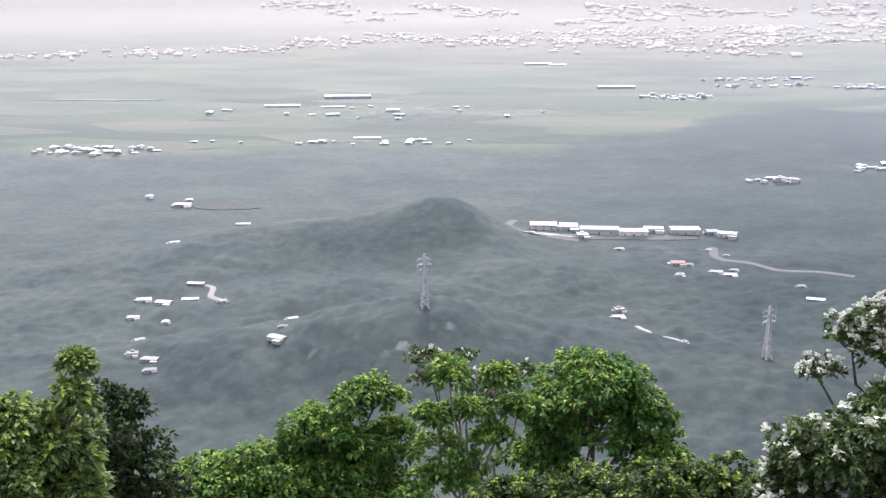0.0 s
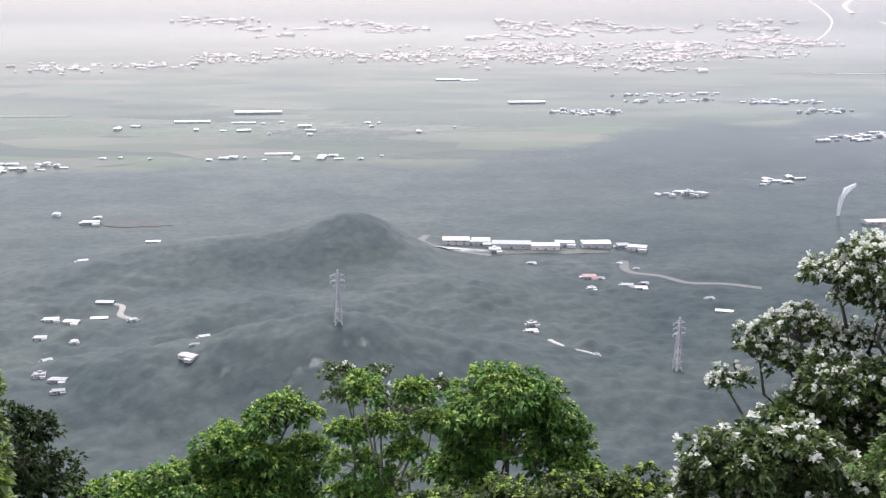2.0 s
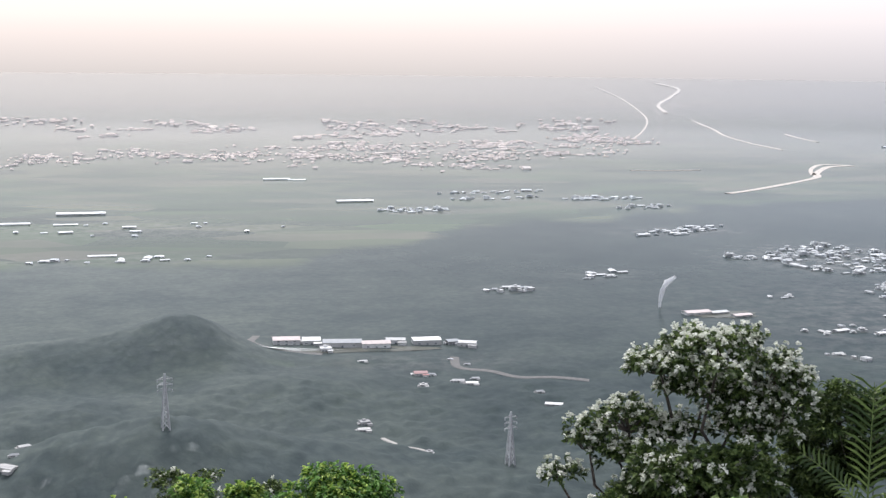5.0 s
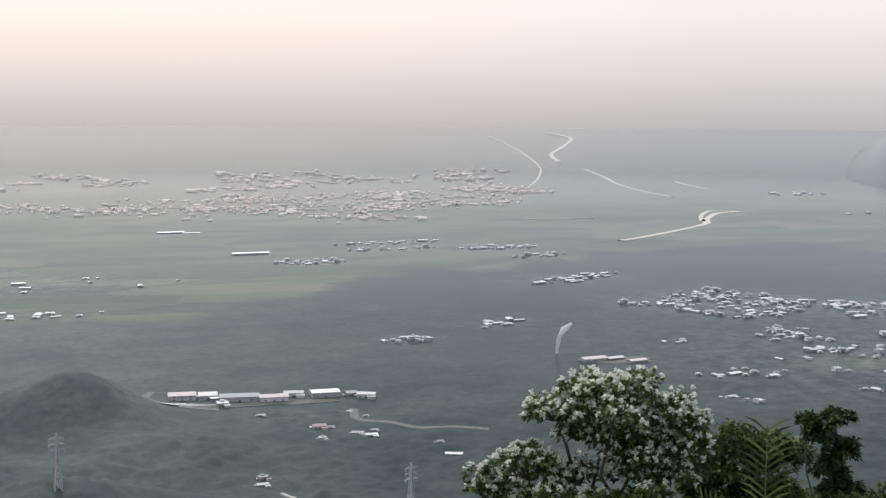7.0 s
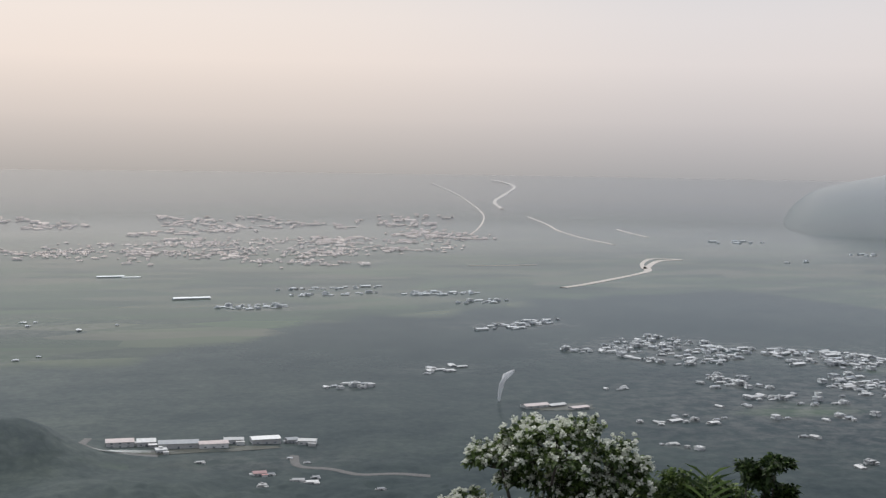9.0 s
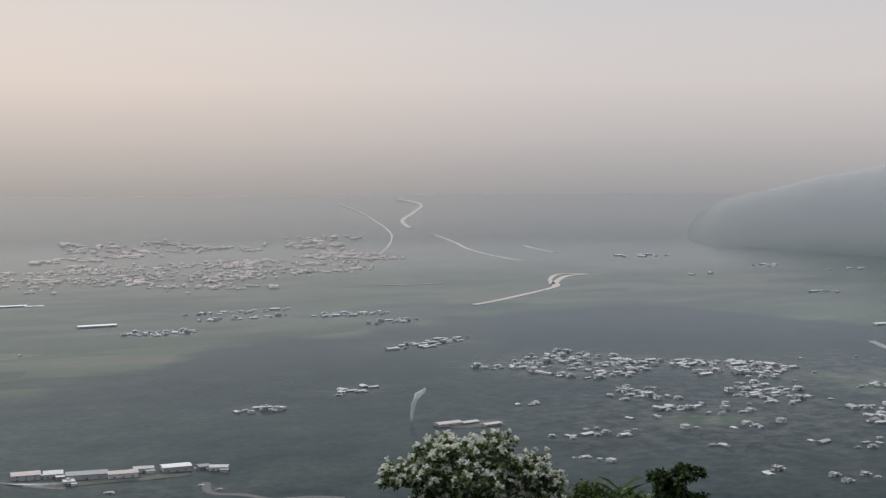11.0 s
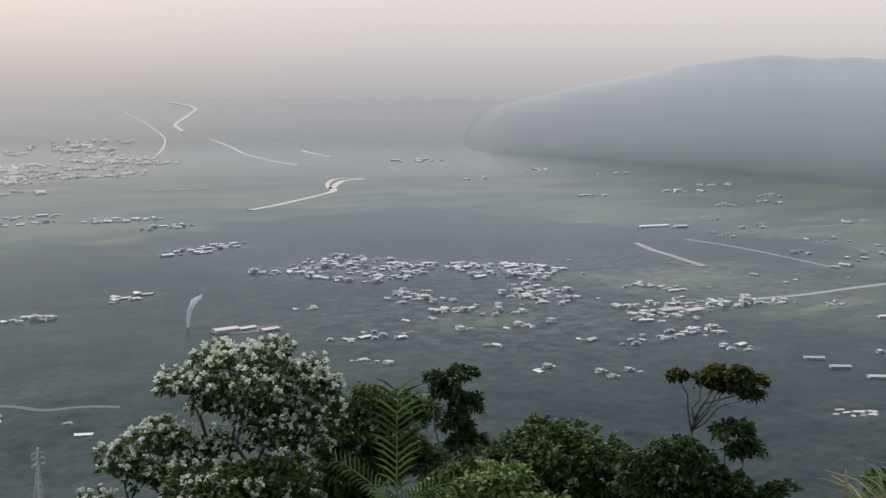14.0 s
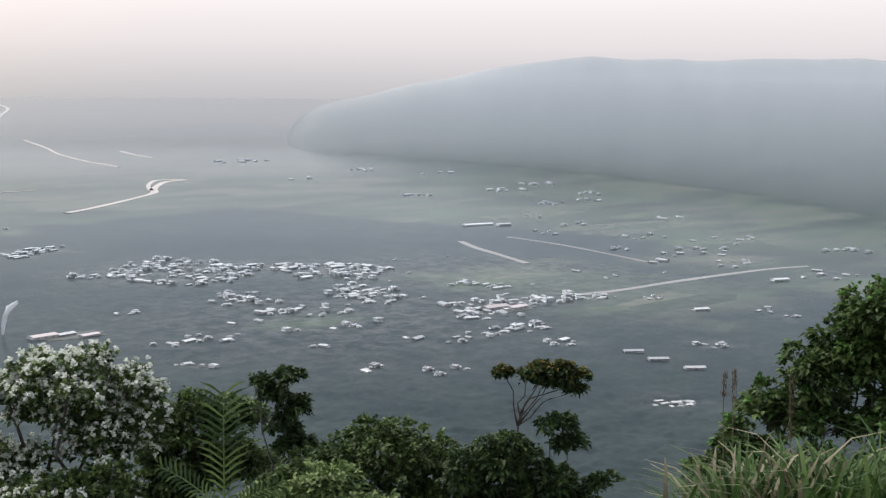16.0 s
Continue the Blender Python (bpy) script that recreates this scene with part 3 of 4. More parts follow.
stock = Stock([
    lambda: house("small white house with a pale grey pitched roof", 10, 7, 3.4, 1.8, WHITE_WALL, GREY_ROOF),
    lambda: house("white flat-roofed two-storey house among trees", 9, 8, 4.9, 0, WHITE_WALL, WHITE_ROOF, "town house", "town houses of the valley"),
    lambda: house("long low farm shed with a white sheet roof", 19, 9, 3.0, 1.7, GREY_WALL, WHITE_ROOF, "farm shed", "farm sheds of the valley"),
    lambda: house("white house with a weathered red tiled roof", 11, 8, 3.4, 2.2, WHITE_WALL, RED_ROOF),
    lambda: house("grey concrete two-storey house with flat roof", 10, 9, 6.6, 0, GREY_WALL, WHITE_ROOF, "town house", "town houses of the valley"),
    lambda: house("low white bungalow with a white pitched roof", 13, 8, 3.2, 1.5, WHITE_WALL, WHITE_ROOF, "bungalow", "bungalows of the valley"),
    lambda: house("very long low white hall in the fields", 54, 13, 2.8, 1.8, WHITE_WALL, BRIGHT_ROOF, "farm shed", "farm sheds of the valley"),
    lambda: house("low works hall with a faded pink roof", 22, 10, 3.2, 1.8, WHITE_WALL, PINK_ROOF, "works hall", "works halls of the valley"),
])


def scatter(cx, cy, rx, ry, n, seed, turn=0.0, kinds=(0, 1, 2, 4, 5, 5), lean=0.0, scale=1.0):
    """n buildings strewn over an ellipse that may lie slantwise."""
    rng = random.Random(seed)
    ca, sa = math.cos(radians(lean)), math.sin(radians(lean))
    spots = []
    tries = 0
    LIVED.append((cx, cy, max(rx, ry) * 0.9 + 8, max(min(rx, ry), 14) * 1.2 + 8, min(0.75, 0.2 + n / 50)))
    while len(spots) < n and tries < n * 40:
        tries += 1
        u, v = rng.uniform(-1, 1), rng.uniform(-1, 1)
        if u * u + v * v > 1:
            continue
        x, y = cx + u * rx * ca - v * ry * sa, cy + u * rx * sa + v * ry * ca
        if any((x - a) ** 2 + (y - b) ** 2 < (8.5 * scale) ** 2 for a, b in spots):
            continue
        spots.append((x, y))
        stock.place(rng.choice(kinds), x, y, turn + rng.choice((0, 0, 90)) + rng.uniform(-14, 14), scale * rng.choice((0.4, 0.48, 0.56, 0.64, 0.78)))


# the village in the middle of the plain
scatter(640, 1200, 70, 100, 84, 11, 12, lean=-20)
scatter(765, 1105, 56, 60, 44, 12, 12, lean=-15)
scatter(700, 965, 26, 50, 20, 13, 5)
scatter(600, 1005, 34, 32, 11, 14, 5)
scatter(612, 935, 42, 18, 6, 16, 5)
# the row along the road
scatter(800, 862, 86, 22, 30, 21, -10, lean=-14)
scatter(735, 830, 34, 24, 10, 22, -10)
scatter(680, 765, 50, 16, 9, 23, -10)
scatter(735, 1165, 70, 20, 22, 17, 12, lean=-25)
scatter(795, 1100, 40, 26, 14, 18, 12)
scatter(722, 985, 22, 46, 14, 19, 5)
scatter(560, 1215, 34, 14, 12, 20, 12)
# farms towards the mountain
# pale fields, lightened further to offset the mountain's dark reflection in the plain
LIVED.append((1450, 1450, 450, 480, 0.4))
for i, (x, y, n, s) in enumerate([(1297, 1376, 3, 1.0), (1564, 1741, 8, 1.0), (1696, 1802, 4, 1.3), (1639, 1599, 5, 1.3), (1285, 1279, 4, 1.0), (1180, 1231, 4, 0.9), (1126, 1064, 3, 1.1),
                                  (1191, 988, 10, 0.95), (1151, 903, 6, 0.9), (1446, 1258, 5, 1.0), (1161, 794, 6, 0.9), (1353, 893, 5, 1.1), (1368, 1735, 5, 1.0), (1637, 2268, 5, 1.3)]):
    scatter(x, y, 26 + 3 * n, 14 + 2 * n, n, 130 + i, 15, kinds=(2, 5, 0, 1), scale=s)
for i, (x, y, n, s) in enumerate([(1714, 2126, 4, 1.2), (1409, 2138, 3, 1.2), (1558, 2631, 7, 1.5), (1500, 1500, 8, 1.0), (1250, 1120, 5, 0.9), (1074, 956, 2, 1.0), (1320, 1040, 6, 0.9)]):
    scatter(x, y, 40 + 4 * n, 18 + 3 * n, n, 150 + i, 15, kinds=(2, 5, 0), scale=s)
stock.place(6, 1163, 1344, -10, 0.8)
stock.place(2, 1190, 1322, -10, 1.0)
stock.place(2, 893, 735, -20, 0.75)
stock.place(2, 1090, 798, -20, 0.9)
# clusters below the village
for i, (x, y, n) in enumerate([(495, 1015, 4), (604, 1035, 8), (594, 942, 7), (623, 912, 5), (485, 874, 7), (437, 796, 4), (618, 856, 4), (825, 965, 6), (836, 936, 6), (744, 840, 9), (711, 762, 5), (622, 784, 3), (643, 755, 4)]):
    scatter(x, y, 13 + 1.6 * n, 9 + n, n, 50 + i, 8, scale=0.8)
for i, (x, y, n) in enumerate([(700, 706, 5), (562, 682, 4), (523, 718, 4), (784, 630, 5), (548, 921, 3), (544, 807, 2), (561, 873, 2), (919, 666, 2), (444, 871, 3), (940, 700, 4), (868, 833, 8), (904, 806, 5)]):
    scatter(x, y, 12 + 1.6 * n, 8 + n, n, 170 + i, 8, scale=0.75)
for i, (x, y) in enumerate([(712, 647), (705, 617), (703, 582)]):
    stock.place(2, x, y, -32, 0.75)
scatter(615, 525, 15, 9, 9, 71, -20, kinds=(2, 5, 0), scale=0.62)
scatter(610, 900, 200, 140, 12, 61, 5, kinds=(0, 5, 1), scale=0.6)
scatter(880, 980, 180, 200, 12, 62, 5, kinds=(0, 5, 2), scale=0.65)
# strips of settlement west of the river
scatter(292, 1637, 48, 24, 26, 81, 5, scale=0.9)
scatter(424, 1762, 70, 12, 14, 87, 5, lean=6)
scatter(600, 1640, 45, 22, 10, 88, 5)
scatter(540, 1742, 26, 12, 9, 89, 5)
scatter(440, 1838, 90, 16, 16, 82, 5, kinds=(2, 5, 1), lean=8)
scatter(575, 1745, 50, 22, 16, 83, 5)
scatter(560, 1412, 72, 20, 26, 84, 20, kinds=(2, 5, 1), lean=32)
scatter(272, 1072, 22, 12, 8, 85, 5)
scatter(375, 1135, 34, 10, 7, 86, 5, kinds=(2, 5), lean=35)
# western villages
scatter(-325, 1224, 62, 24, 28, 91, 3)
scatter(-80, 1278, 170, 14, 16, 92, 3, kinds=(2, 5, 0))
scatter(-60, 1500, 210, 60, 16, 93, 3, kinds=(2, 5, 0))
scatter(-620, 1450, 60, 90, 6, 96, 3, kinds=(2, 5, 0))
for x, y, s in [(-188, 1551, 0.75), (-118, 1638, 1.05), (-128, 1541, 0.5), (146, 2052, 0.75), (176, 2040, 0.5), (-75, 1303, 0.5), (227, 1742, 0.9)]:
    stock.place(6, x, y, 4, s)
# hamlet on the near slope
for k, x, y, turn, s in [(5, -164, 701, 10, 0.8), (5, -152, 696, -12, 0.85), (2, -138, 698, 5, 0.65), (2, -140, 727, -5, 0.7), (0, -119, 689, 40, 0.6), (0, -163, 671, 5, 0.8), (1, -143, 657, 20, 0.55),
                         (0, -151, 630, 35, 0.7), (5, -147, 622, -10, 0.6), (1, -143, 582, 5, 0.75), (5, -132, 571, -8, 0.75), (0, -129, 556, 12, 0.7), (5, -73, 560, -35, 0.85), (0, -72, 574, 10, 0.5),
                         (5, -92, 634, 40, 0.7), (0, -86, 645, 40, 0.6), (5, -78, 659, 30, 0.6), (1, -8, 624, 5, 0.8), (5, 4, 628, -8, 0.8), (5, -170, 816, 30, 0.7), (2, -139, 902, 3, 0.7), (1, -225, 999, 0, 0.8),
                         (3, 144, 790, 0, 1.0), (0, 151, 789, 0, 0.6), (1, 140, 757, 0, 0.7), (5, 163, 765, -10, 0.75), (5, 170, 759, -5, 0.75), (0, 175, 772, 0, 0.6), (1, 94, 680, 10, 0.8), (5, 92, 668, 5, 0.65),
                         (1, 116, 610, 0, 0.5), (2, 205, 702, -20, 0.7), (0, 204, 730, 10, 0.6), (0, -193, 990, 20, 0.7)]:
    stock.place(k, x, y, turn, s * 0.74)


# ---- the factory below the wooded hill ----
def factory(x, y, turn, w, d, h, rise, roof, label):
    top = house(label, w, d, h, rise, WHITE_WALL, roof, "factory hall", "halls of the factory")
    CLEARINGS.append((x, y, w * 0.75))
    return settle(top, x, y, turn, 1.0, True)


factory(69, 890, -3, 18, 12, 6.0, 1.2, PINK_ROOF, "long white factory hall with a faded pink roof")
factory(86, 888, -4, 12, 12, 4.6, 1.4, WHITE_ROOF, "white factory hall with a bright sheet roof")
factory(106, 878, -6, 26, 12, 5.0, 1.6, GREY_ROOF, "wide pale factory hall with a grey roof")
factory(128, 871, -2, 19, 10, 5.0, 1.4, PINK_ROOF, "pale factory hall with a pinkish sheet roof")
factory(143, 880, -8, 13, 8, 4.4, 1.0, WHITE_ROOF, "narrow white factory wing with a sheet roof")
factory(164, 878, 0, 19, 11, 5.4, 1.2, BRIGHT_ROOF, "bright white factory hall set apart")
factory(182, 876, 5, 8, 8, 4.0, 1.0, GREY_ROOF, "small grey factory store by the lane")
factory(191, 868, -20, 12, 8, 4.4, 1.0, WHITE_ROOF, "white workshop beside the pale lane")
factory(93, 862, 0, 7, 7, 3.6, 0.0, WHITE_ROOF, "small flat white factory office below the halls")


def yard(name, label, cx, cy, rx, ry, material):
    rng = random.Random(cx)
    for k in (-0.7, 0, 0.7):
        CLEARINGS.append((cx + k * rx, cy, ry + 4))
    v = [(cx, cy, float(land_z(cx, cy)) + 0.25)]
    for k in range(28):
        a = k / 28 * 2 * math.pi
        q = 1 + 0.18 * rng.uniform(-1, 1)
        x, y = cx + math.cos(a) * rx * q, cy + math.sin(a) * ry * q
        v.append((x, y, float(land_z(x, y)) + 0.25))
    f = [(0, 1 + k, 1 + (k + 1) % 28) for k in range(28)]
    return tagged(new(name, mesh_of(name, v, f, material)), label, name.replace("_", " "), kind="structure")


yard("factory_yard", "pale bare yard round the factory halls", 112, 862, 58, 7, EARTH)
yard("earth_bank", "bare reddish earth bank above a works", 412, 945, 26, 14, EARTH)
yard("farm_yard", "bare pale farm yard in the fields", 762, 835, 26, 12, EARTH)
stock.place(7, 390, 950, 8, 0.95)
stock.place(2, 408, 950, 14, 0.8)
stock.place(7, 421, 936, 12, 0.7)
stock.place(7, 752, 845, 0, 1.1)
stock.place(7, 770, 836, 6, 0.9)
scatter(150, 820, 60, 12, 3, 97, 0, kinds=(0, 5), scale=0.5)
yard("field_strip", "long pale fallow field strip on the plain", -414, 1610, 75, 9, EARTH)
yard("cleared_field", "pale cleared field strip beside a lane", -160, 965, 26, 10, EARTH)
stock.place(5, -193, 966, 0, 0.95)


# ---- the distant town ----
def build_town(name, label, spots, seed):
    rng = random.Random(seed)
    v, f = [], []
    for cx, cy, rx, ry, n, size in spots:
        LIVED.append((cx, cy, rx * 1.2, ry * 1.2, 0.9))
        knots = []
        for _ in range(max(3, n // 8)):
            a, q = rng.uniform(0, 2 * math.pi), math.sqrt(rng.random())
            knots.append((cx + math.cos(a) * rx * q, cy + math.sin(a) * ry * q))
        for _ in range(n):
            kx, ky = rng.choice(knots)
            x, y = kx + rng.gauss(0, 26), ky + rng.gauss(0, 34)
            size_here = size * 0.85
            w, d, h = size_here * rng.choice((0.5, 0.6, 0.8, 0.8, 1.0, 1.3, 2.4)) * rng.uniform(0.8, 1.2), size * rng.uniform(0.6, 1.4), size * rng.choice((0.14, 0.18, 0.22, 0.34))
            z, o, rise = float(land_z(x, y)), len(v), rng.choice((0.0, 0.12, 0.2)) * d
            t = radians(rng.uniform(-40, 40))
            bv, bf = gable_body(w, d, h, rise)
            v += [(x + px * math.cos(t) - py * math.sin(t), y + px * math.sin(t) + py * math.cos(t), z + pz) for px, py, pz in bv]
            f += [tuple(i + o for i in face) for face in bf]
    return tagged(new(name, mesh_of(name, v, f, TOWN)), label, "town", kind="stuff")


def town_material():
    m = blank("town_walls_and_roofs")
    n, l = m.node_tree.nodes, m.node_tree.links
    g = n.new("ShaderNodeNewGeometry")
    tone = ramp(n, [(0.0, (0.28, 0.27, 0.27)), (0.4, (0.42, 0.4, 0.39)), (0.68, (0.55, 0.52, 0.5)), (0.86, (0.75, 0.71, 0.67)), (0.95, (0.8, 0.77, 0.73)), (1.0, (0.4, 0.28, 0.26))])
    l.new(g.outputs["Random Per Island"], tone.inputs[0])
    # strong warm gloss imitates haze that washes out the town
    return haze_gloss(m, tone.outputs[0], 4.5, True, 0.2, None, 1.0, (0.86, 0.81, 0.77))


TOWN = town_material()
build_town("distant_town", "hazy distant town of pale low buildings", [
    (-420, 2270, 130, 90, 80, 7), (-110, 2500, 190, 160, 150, 7.5), (240, 2560, 200, 300, 320, 7.5), (510, 2640, 190, 280, 220, 8), (-650, 2190, 130, 40, 30, 9),
    (760, 2720, 140, 260, 140, 9), (940, 2960, 110, 170, 130, 10), (520, 2270, 150, 40, 40, 8)], 7)
build_town("far_suburb", "faint pale suburb dissolving into haze", [(-50, 3250, 280, 300, 110, 11), (-430, 3500, 150, 160, 40, 11), (480, 3300, 330, 350, 180, 11), (1000, 3450, 160, 250, 50, 12)], 8)


build_ground()


# ---- pylons ----
def pylon(label, height):
    """A lattice tower: four legs, rings of bracing and three cross arms."""
    top = tagged(new("pylon"), label, "pylon", "pylons on the slope")
    w = height * 0.065

    def half(z):
        q = z / height
        return w * (1 - q / 0.7 * 0.72) if q < 0.7 else w * (0.28 - (q - 0.7) * 0.7)

    def corner(k, z):
        h = half(z)
        return Vector(((-h, h, h, -h)[k], (-h, -h, h, h)[k], z))

    steps = [height * q for q in (0, 0.16, 0.3, 0.43, 0.54, 0.63, 0.7, 0.78, 0.86, 0.93, 1.0)]
    for k in range(4):
        part("leg", mesh_of("leg", *tube([corner(k, z) - Vector((0, 0, 1 if z == 0 else 0)) for z in steps], [0.34] * len(steps), 5), STEEL), None, top)
    for a, b in zip(steps, steps[1:]):
        rods = []
        for k in range(4):
            rods += [tube([corner(k, a), corner((k + 1) % 4, b)], [0.2, 0.2], 4), tube([corner((k + 1) % 4, a), corner(k, b)], [0.2, 0.2], 4), tube([corner(k, b), corner((k + 1) % 4, b)], [0.14, 0.14], 4)]
        for rod in rods:
            part("brace", mesh_of("brace", *rod, STEEL), None, top)
    for q in (0.7, 0.8, 0.9):
        z, reach = height * q, height * 0.13
        rods = [tube([(-reach, 0, z), (reach, 0, z)], [0.2, 0.2], 4), tube([(-reach, 0, z), (0, 0, z + height * 0.05)], [0.14, 0.14], 4), tube([(reach, 0, z), (0, 0, z + height * 0.05)], [0.14, 0.14], 4)]
        arm = part("cross_arm", mesh_of("cross_arm", *merged(rods), STEEL), None, top)
        for x in (-reach, reach):
            part("insulator", mesh_of("insulator", *tube([(x, 0, z), (x, 0, z - height * 0.045)], [0.22, 0.22], 5), STEEL), None, arm)
    return top


for x, y, turn, h, label in [(-8, 556, 12, 24, "pale steel lattice pylon on a wooded knoll"), (150, 585, 20, 26, "grey steel lattice pylon standing among trees")]:
    pylon(label, h).matrix_basis = pose(x, y, float(land_z(x, y)), 0, 0, turn)


# ---- trees and shrubs on the lookout's slope ----
def leaf_mesh(name, tips, outs, material, rng, count, length, width, spread=0.9, droop=0.25):
    """Folded pointed leaves in a tuft at every tip."""
    tips, outs = np.repeat(np.asarray(tips, float), count, 0), np.repeat(np.asarray(outs, float), count, 0)
    n = len(tips)
    d = outs + rng.normal(0, spread, (n, 3))
    d /= np.linalg.norm(d, axis=1, keepdims=True) + 1e-9
    side = np.cross(d, np.array([0, 0, 1.0]) + rng.normal(0, 0.35, (n, 3)))
    side /= np.linalg.norm(side, axis=1, keepdims=True) + 1e-9
    up = np.cross(side, d)
    ln = (length * rng.uniform(0.6, 1.25, n))[:, None]
    wd = (width * rng.uniform(0.7, 1.2, n))[:, None] / 2
    b = tips + rng.normal(0, length * 0.25, (n, 3))
    m = b + d * ln * 0.48 - up * wd * 0.25
    lft, rgt = b + d * ln * 0.45 + side * wd + up * wd * 0.2, b + d * ln * 0.45 - side * wd + up * wd * 0.2
    tip = b + d * ln - np.array([0, 0, 1.0]) * ln * droop
    v = np.stack([b, lft, m, rgt, tip], 1).reshape(-1, 3)
    o = (np.arange(n) * 5)[:, None, None]
    f = (np.array([[0, 2, 1], [1, 2, 4], [0, 3, 2], [2, 3, 4]])[None] + o).reshape(-1, 3)
    return mesh_of(name, v.tolist(), f.tolist(), material)


def lobe_tips(rng, centre, rx, rz, n, low=-0.35, clump=0.3, each=9):
    """Leaf tufts gathered in small domed clumps over a rounded mass, with the way each one points."""
    k = rng.normal(0, 1, (n * 3 + 9, 3))
    k /= np.linalg.norm(k, axis=1, keepdims=True)
    k = k[k[:, 2] > low][:n]
    bump = 1 + 0.16 * np.sin(k[:, 0] * 5 + centre[0]) * np.sin(k[:, 1] * 6 + centre[1]) + 0.12 * np.sin(k[:, 2] * 7 + centre[2] + k[:, 0] * 9)
    q = (bump * (1 - 0.5 * rng.random(len(k)) ** 2.2))[:, None]
    heart = np.asarray(centre) + k * q * np.array([rx, rx * 0.85, rz])
    d = rng.normal(0, 1, (len(k) * each, 3))
    d[:, 2] = np.abs(d[:, 2])
    d /= np.linalg.norm(d, axis=1, keepdims=True)
    size = clump * np.repeat(rng.uniform(0.6, 1.25, len(k)), each)[:, None]
    p = np.repeat(heart, each, 0) + d * size * np.array([1, 1, 0.6])
    out = d * np.array([1, 1, 0.55]) + np.repeat(k, each, 0) * 0.25 + np.array([0, 0, 0.12])
    return p, out / np.linalg.norm(out, axis=1, keepdims=True)


def tree(name, label, category, lobes, leaf, bark, leaf_size, seed, per=9, density=26.0, base=None, trunk_r=0.12, blossom=None, lit_crest=None, low=-0.35, spread=0.42, clump=0.3, each=9, fork_at=None, droop=0.35):
    """A tree of rounded leaf masses (place, half width, half height) on a forked trunk."""
    rng = np.random.default_rng(seed)
    cs = [Vector(c) for c, _, _ in lobes]
    mid = sum(cs, Vector()) / len(cs)
    bx, by = (mid.x, mid.y) if base is None else base
    foot = Vector((bx, by, float(land_z(bx, by)) - 0.25))
    lowest = min(c.z for c in cs)
    fork = Vector((bx * 0.6 + mid.x * 0.4, by * 0.6 + mid.y * 0.4, foot.z + max((lowest - foot.z) * 0.55, 0.3)))
    fork = fork if fork_at is None else Vector(fork_at)
    top = tagged(new(name), label, category)
    top.location = foot

    def add(pname, v, f, mat, parent, smooth=True):
        ob = part(pname, mesh_of(pname, [Vector(q) - foot for q in v], f, mat, smooth), None, parent)
        return ob

    line = bent(foot, fork, rng, 0.0)
    add("trunk", *tube(line, [trunk_r * (1.25 - 0.5 * i / (len(line) - 1)) for i in range(len(line))], 9), bark, top)
    tips_all, outs_all, twig_chunks = [], [], []
    for c, rx, rz in lobes:
        c = Vector(c)
        limb = bent(fork, c - Vector((0, 0, rz * 0.3)), rng, 0.05)
        add("limb", *tube(limb, [trunk_r * (0.7 - 0.5 * i / (len(limb) - 1)) for i in range(len(limb))], 7), bark, top)
        n = max(6, int(density * (rx * rx + rx * rz) / clump ** 2))
        p, o = lobe_tips(rng, c, rx, rz, n, low, clump, each)
        tips_all.append(p)
        outs_all.append(o)
        for q in p[:: each * max(1, n // 24)]:
            w = bent(c - Vector((0, 0, rz * 0.3)), q, rng, 0.04, 3)
            twig_chunks.append(tube(w, [trunk_r * 0.2, trunk_r * 0.16, trunk_r * 0.12, trunk_r * 0.07], 4))
    tagged(add("twig", *merged(twig_chunks), bark, top), kind="stuff")
    tips, outs = np.concatenate(tips_all) - np.array(foot), np.concatenate(outs_all)
    crown = part("crown", leaf_mesh("crown", tips, outs, leaf, rng, per, leaf_size * 1.0, leaf_size * 0.62, spread, droop), None, top)
    # brighter leaves on upward tufts only: top light put into leaf colour
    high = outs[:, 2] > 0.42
    if lit_crest is not None:
        mat, share = lit_crest
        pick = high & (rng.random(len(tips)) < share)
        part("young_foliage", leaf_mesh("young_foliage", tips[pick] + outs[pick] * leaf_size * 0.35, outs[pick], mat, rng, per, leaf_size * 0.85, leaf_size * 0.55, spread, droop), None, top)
    if blossom is not None:
        # compact flower heads that stand on top of the leaf tufts
        share, size = blossom
        pick = (outs[:, 2] > -0.3) & (rng.random(len(tips)) < share)
        part("blossom", leaf_mesh("blossom", tips[pick] + outs[pick] * leaf_size * 0.9 + np.array([0, 0, leaf_size * 0.25]), outs[pick] * 0.4 + np.array([0, 0, 0.5]), PETAL, rng, 12, size, size * 0.95, 0.75, 0.25), None, top, "clustered white blossoms")
    return top


def lobes_at(distance, *rows):
    """Rows of bearing, drop, half width and half height, all in degrees, at a distance from the lookout."""
    deg = distance * math.pi / 180
    return [(polar(b, d, distance + 0.35 * ((i * 37) % 7 - 3) * rx * deg * 0.3), rx * deg, rz * deg) for i, (b, d, rx, rz) in enumerate(rows)]


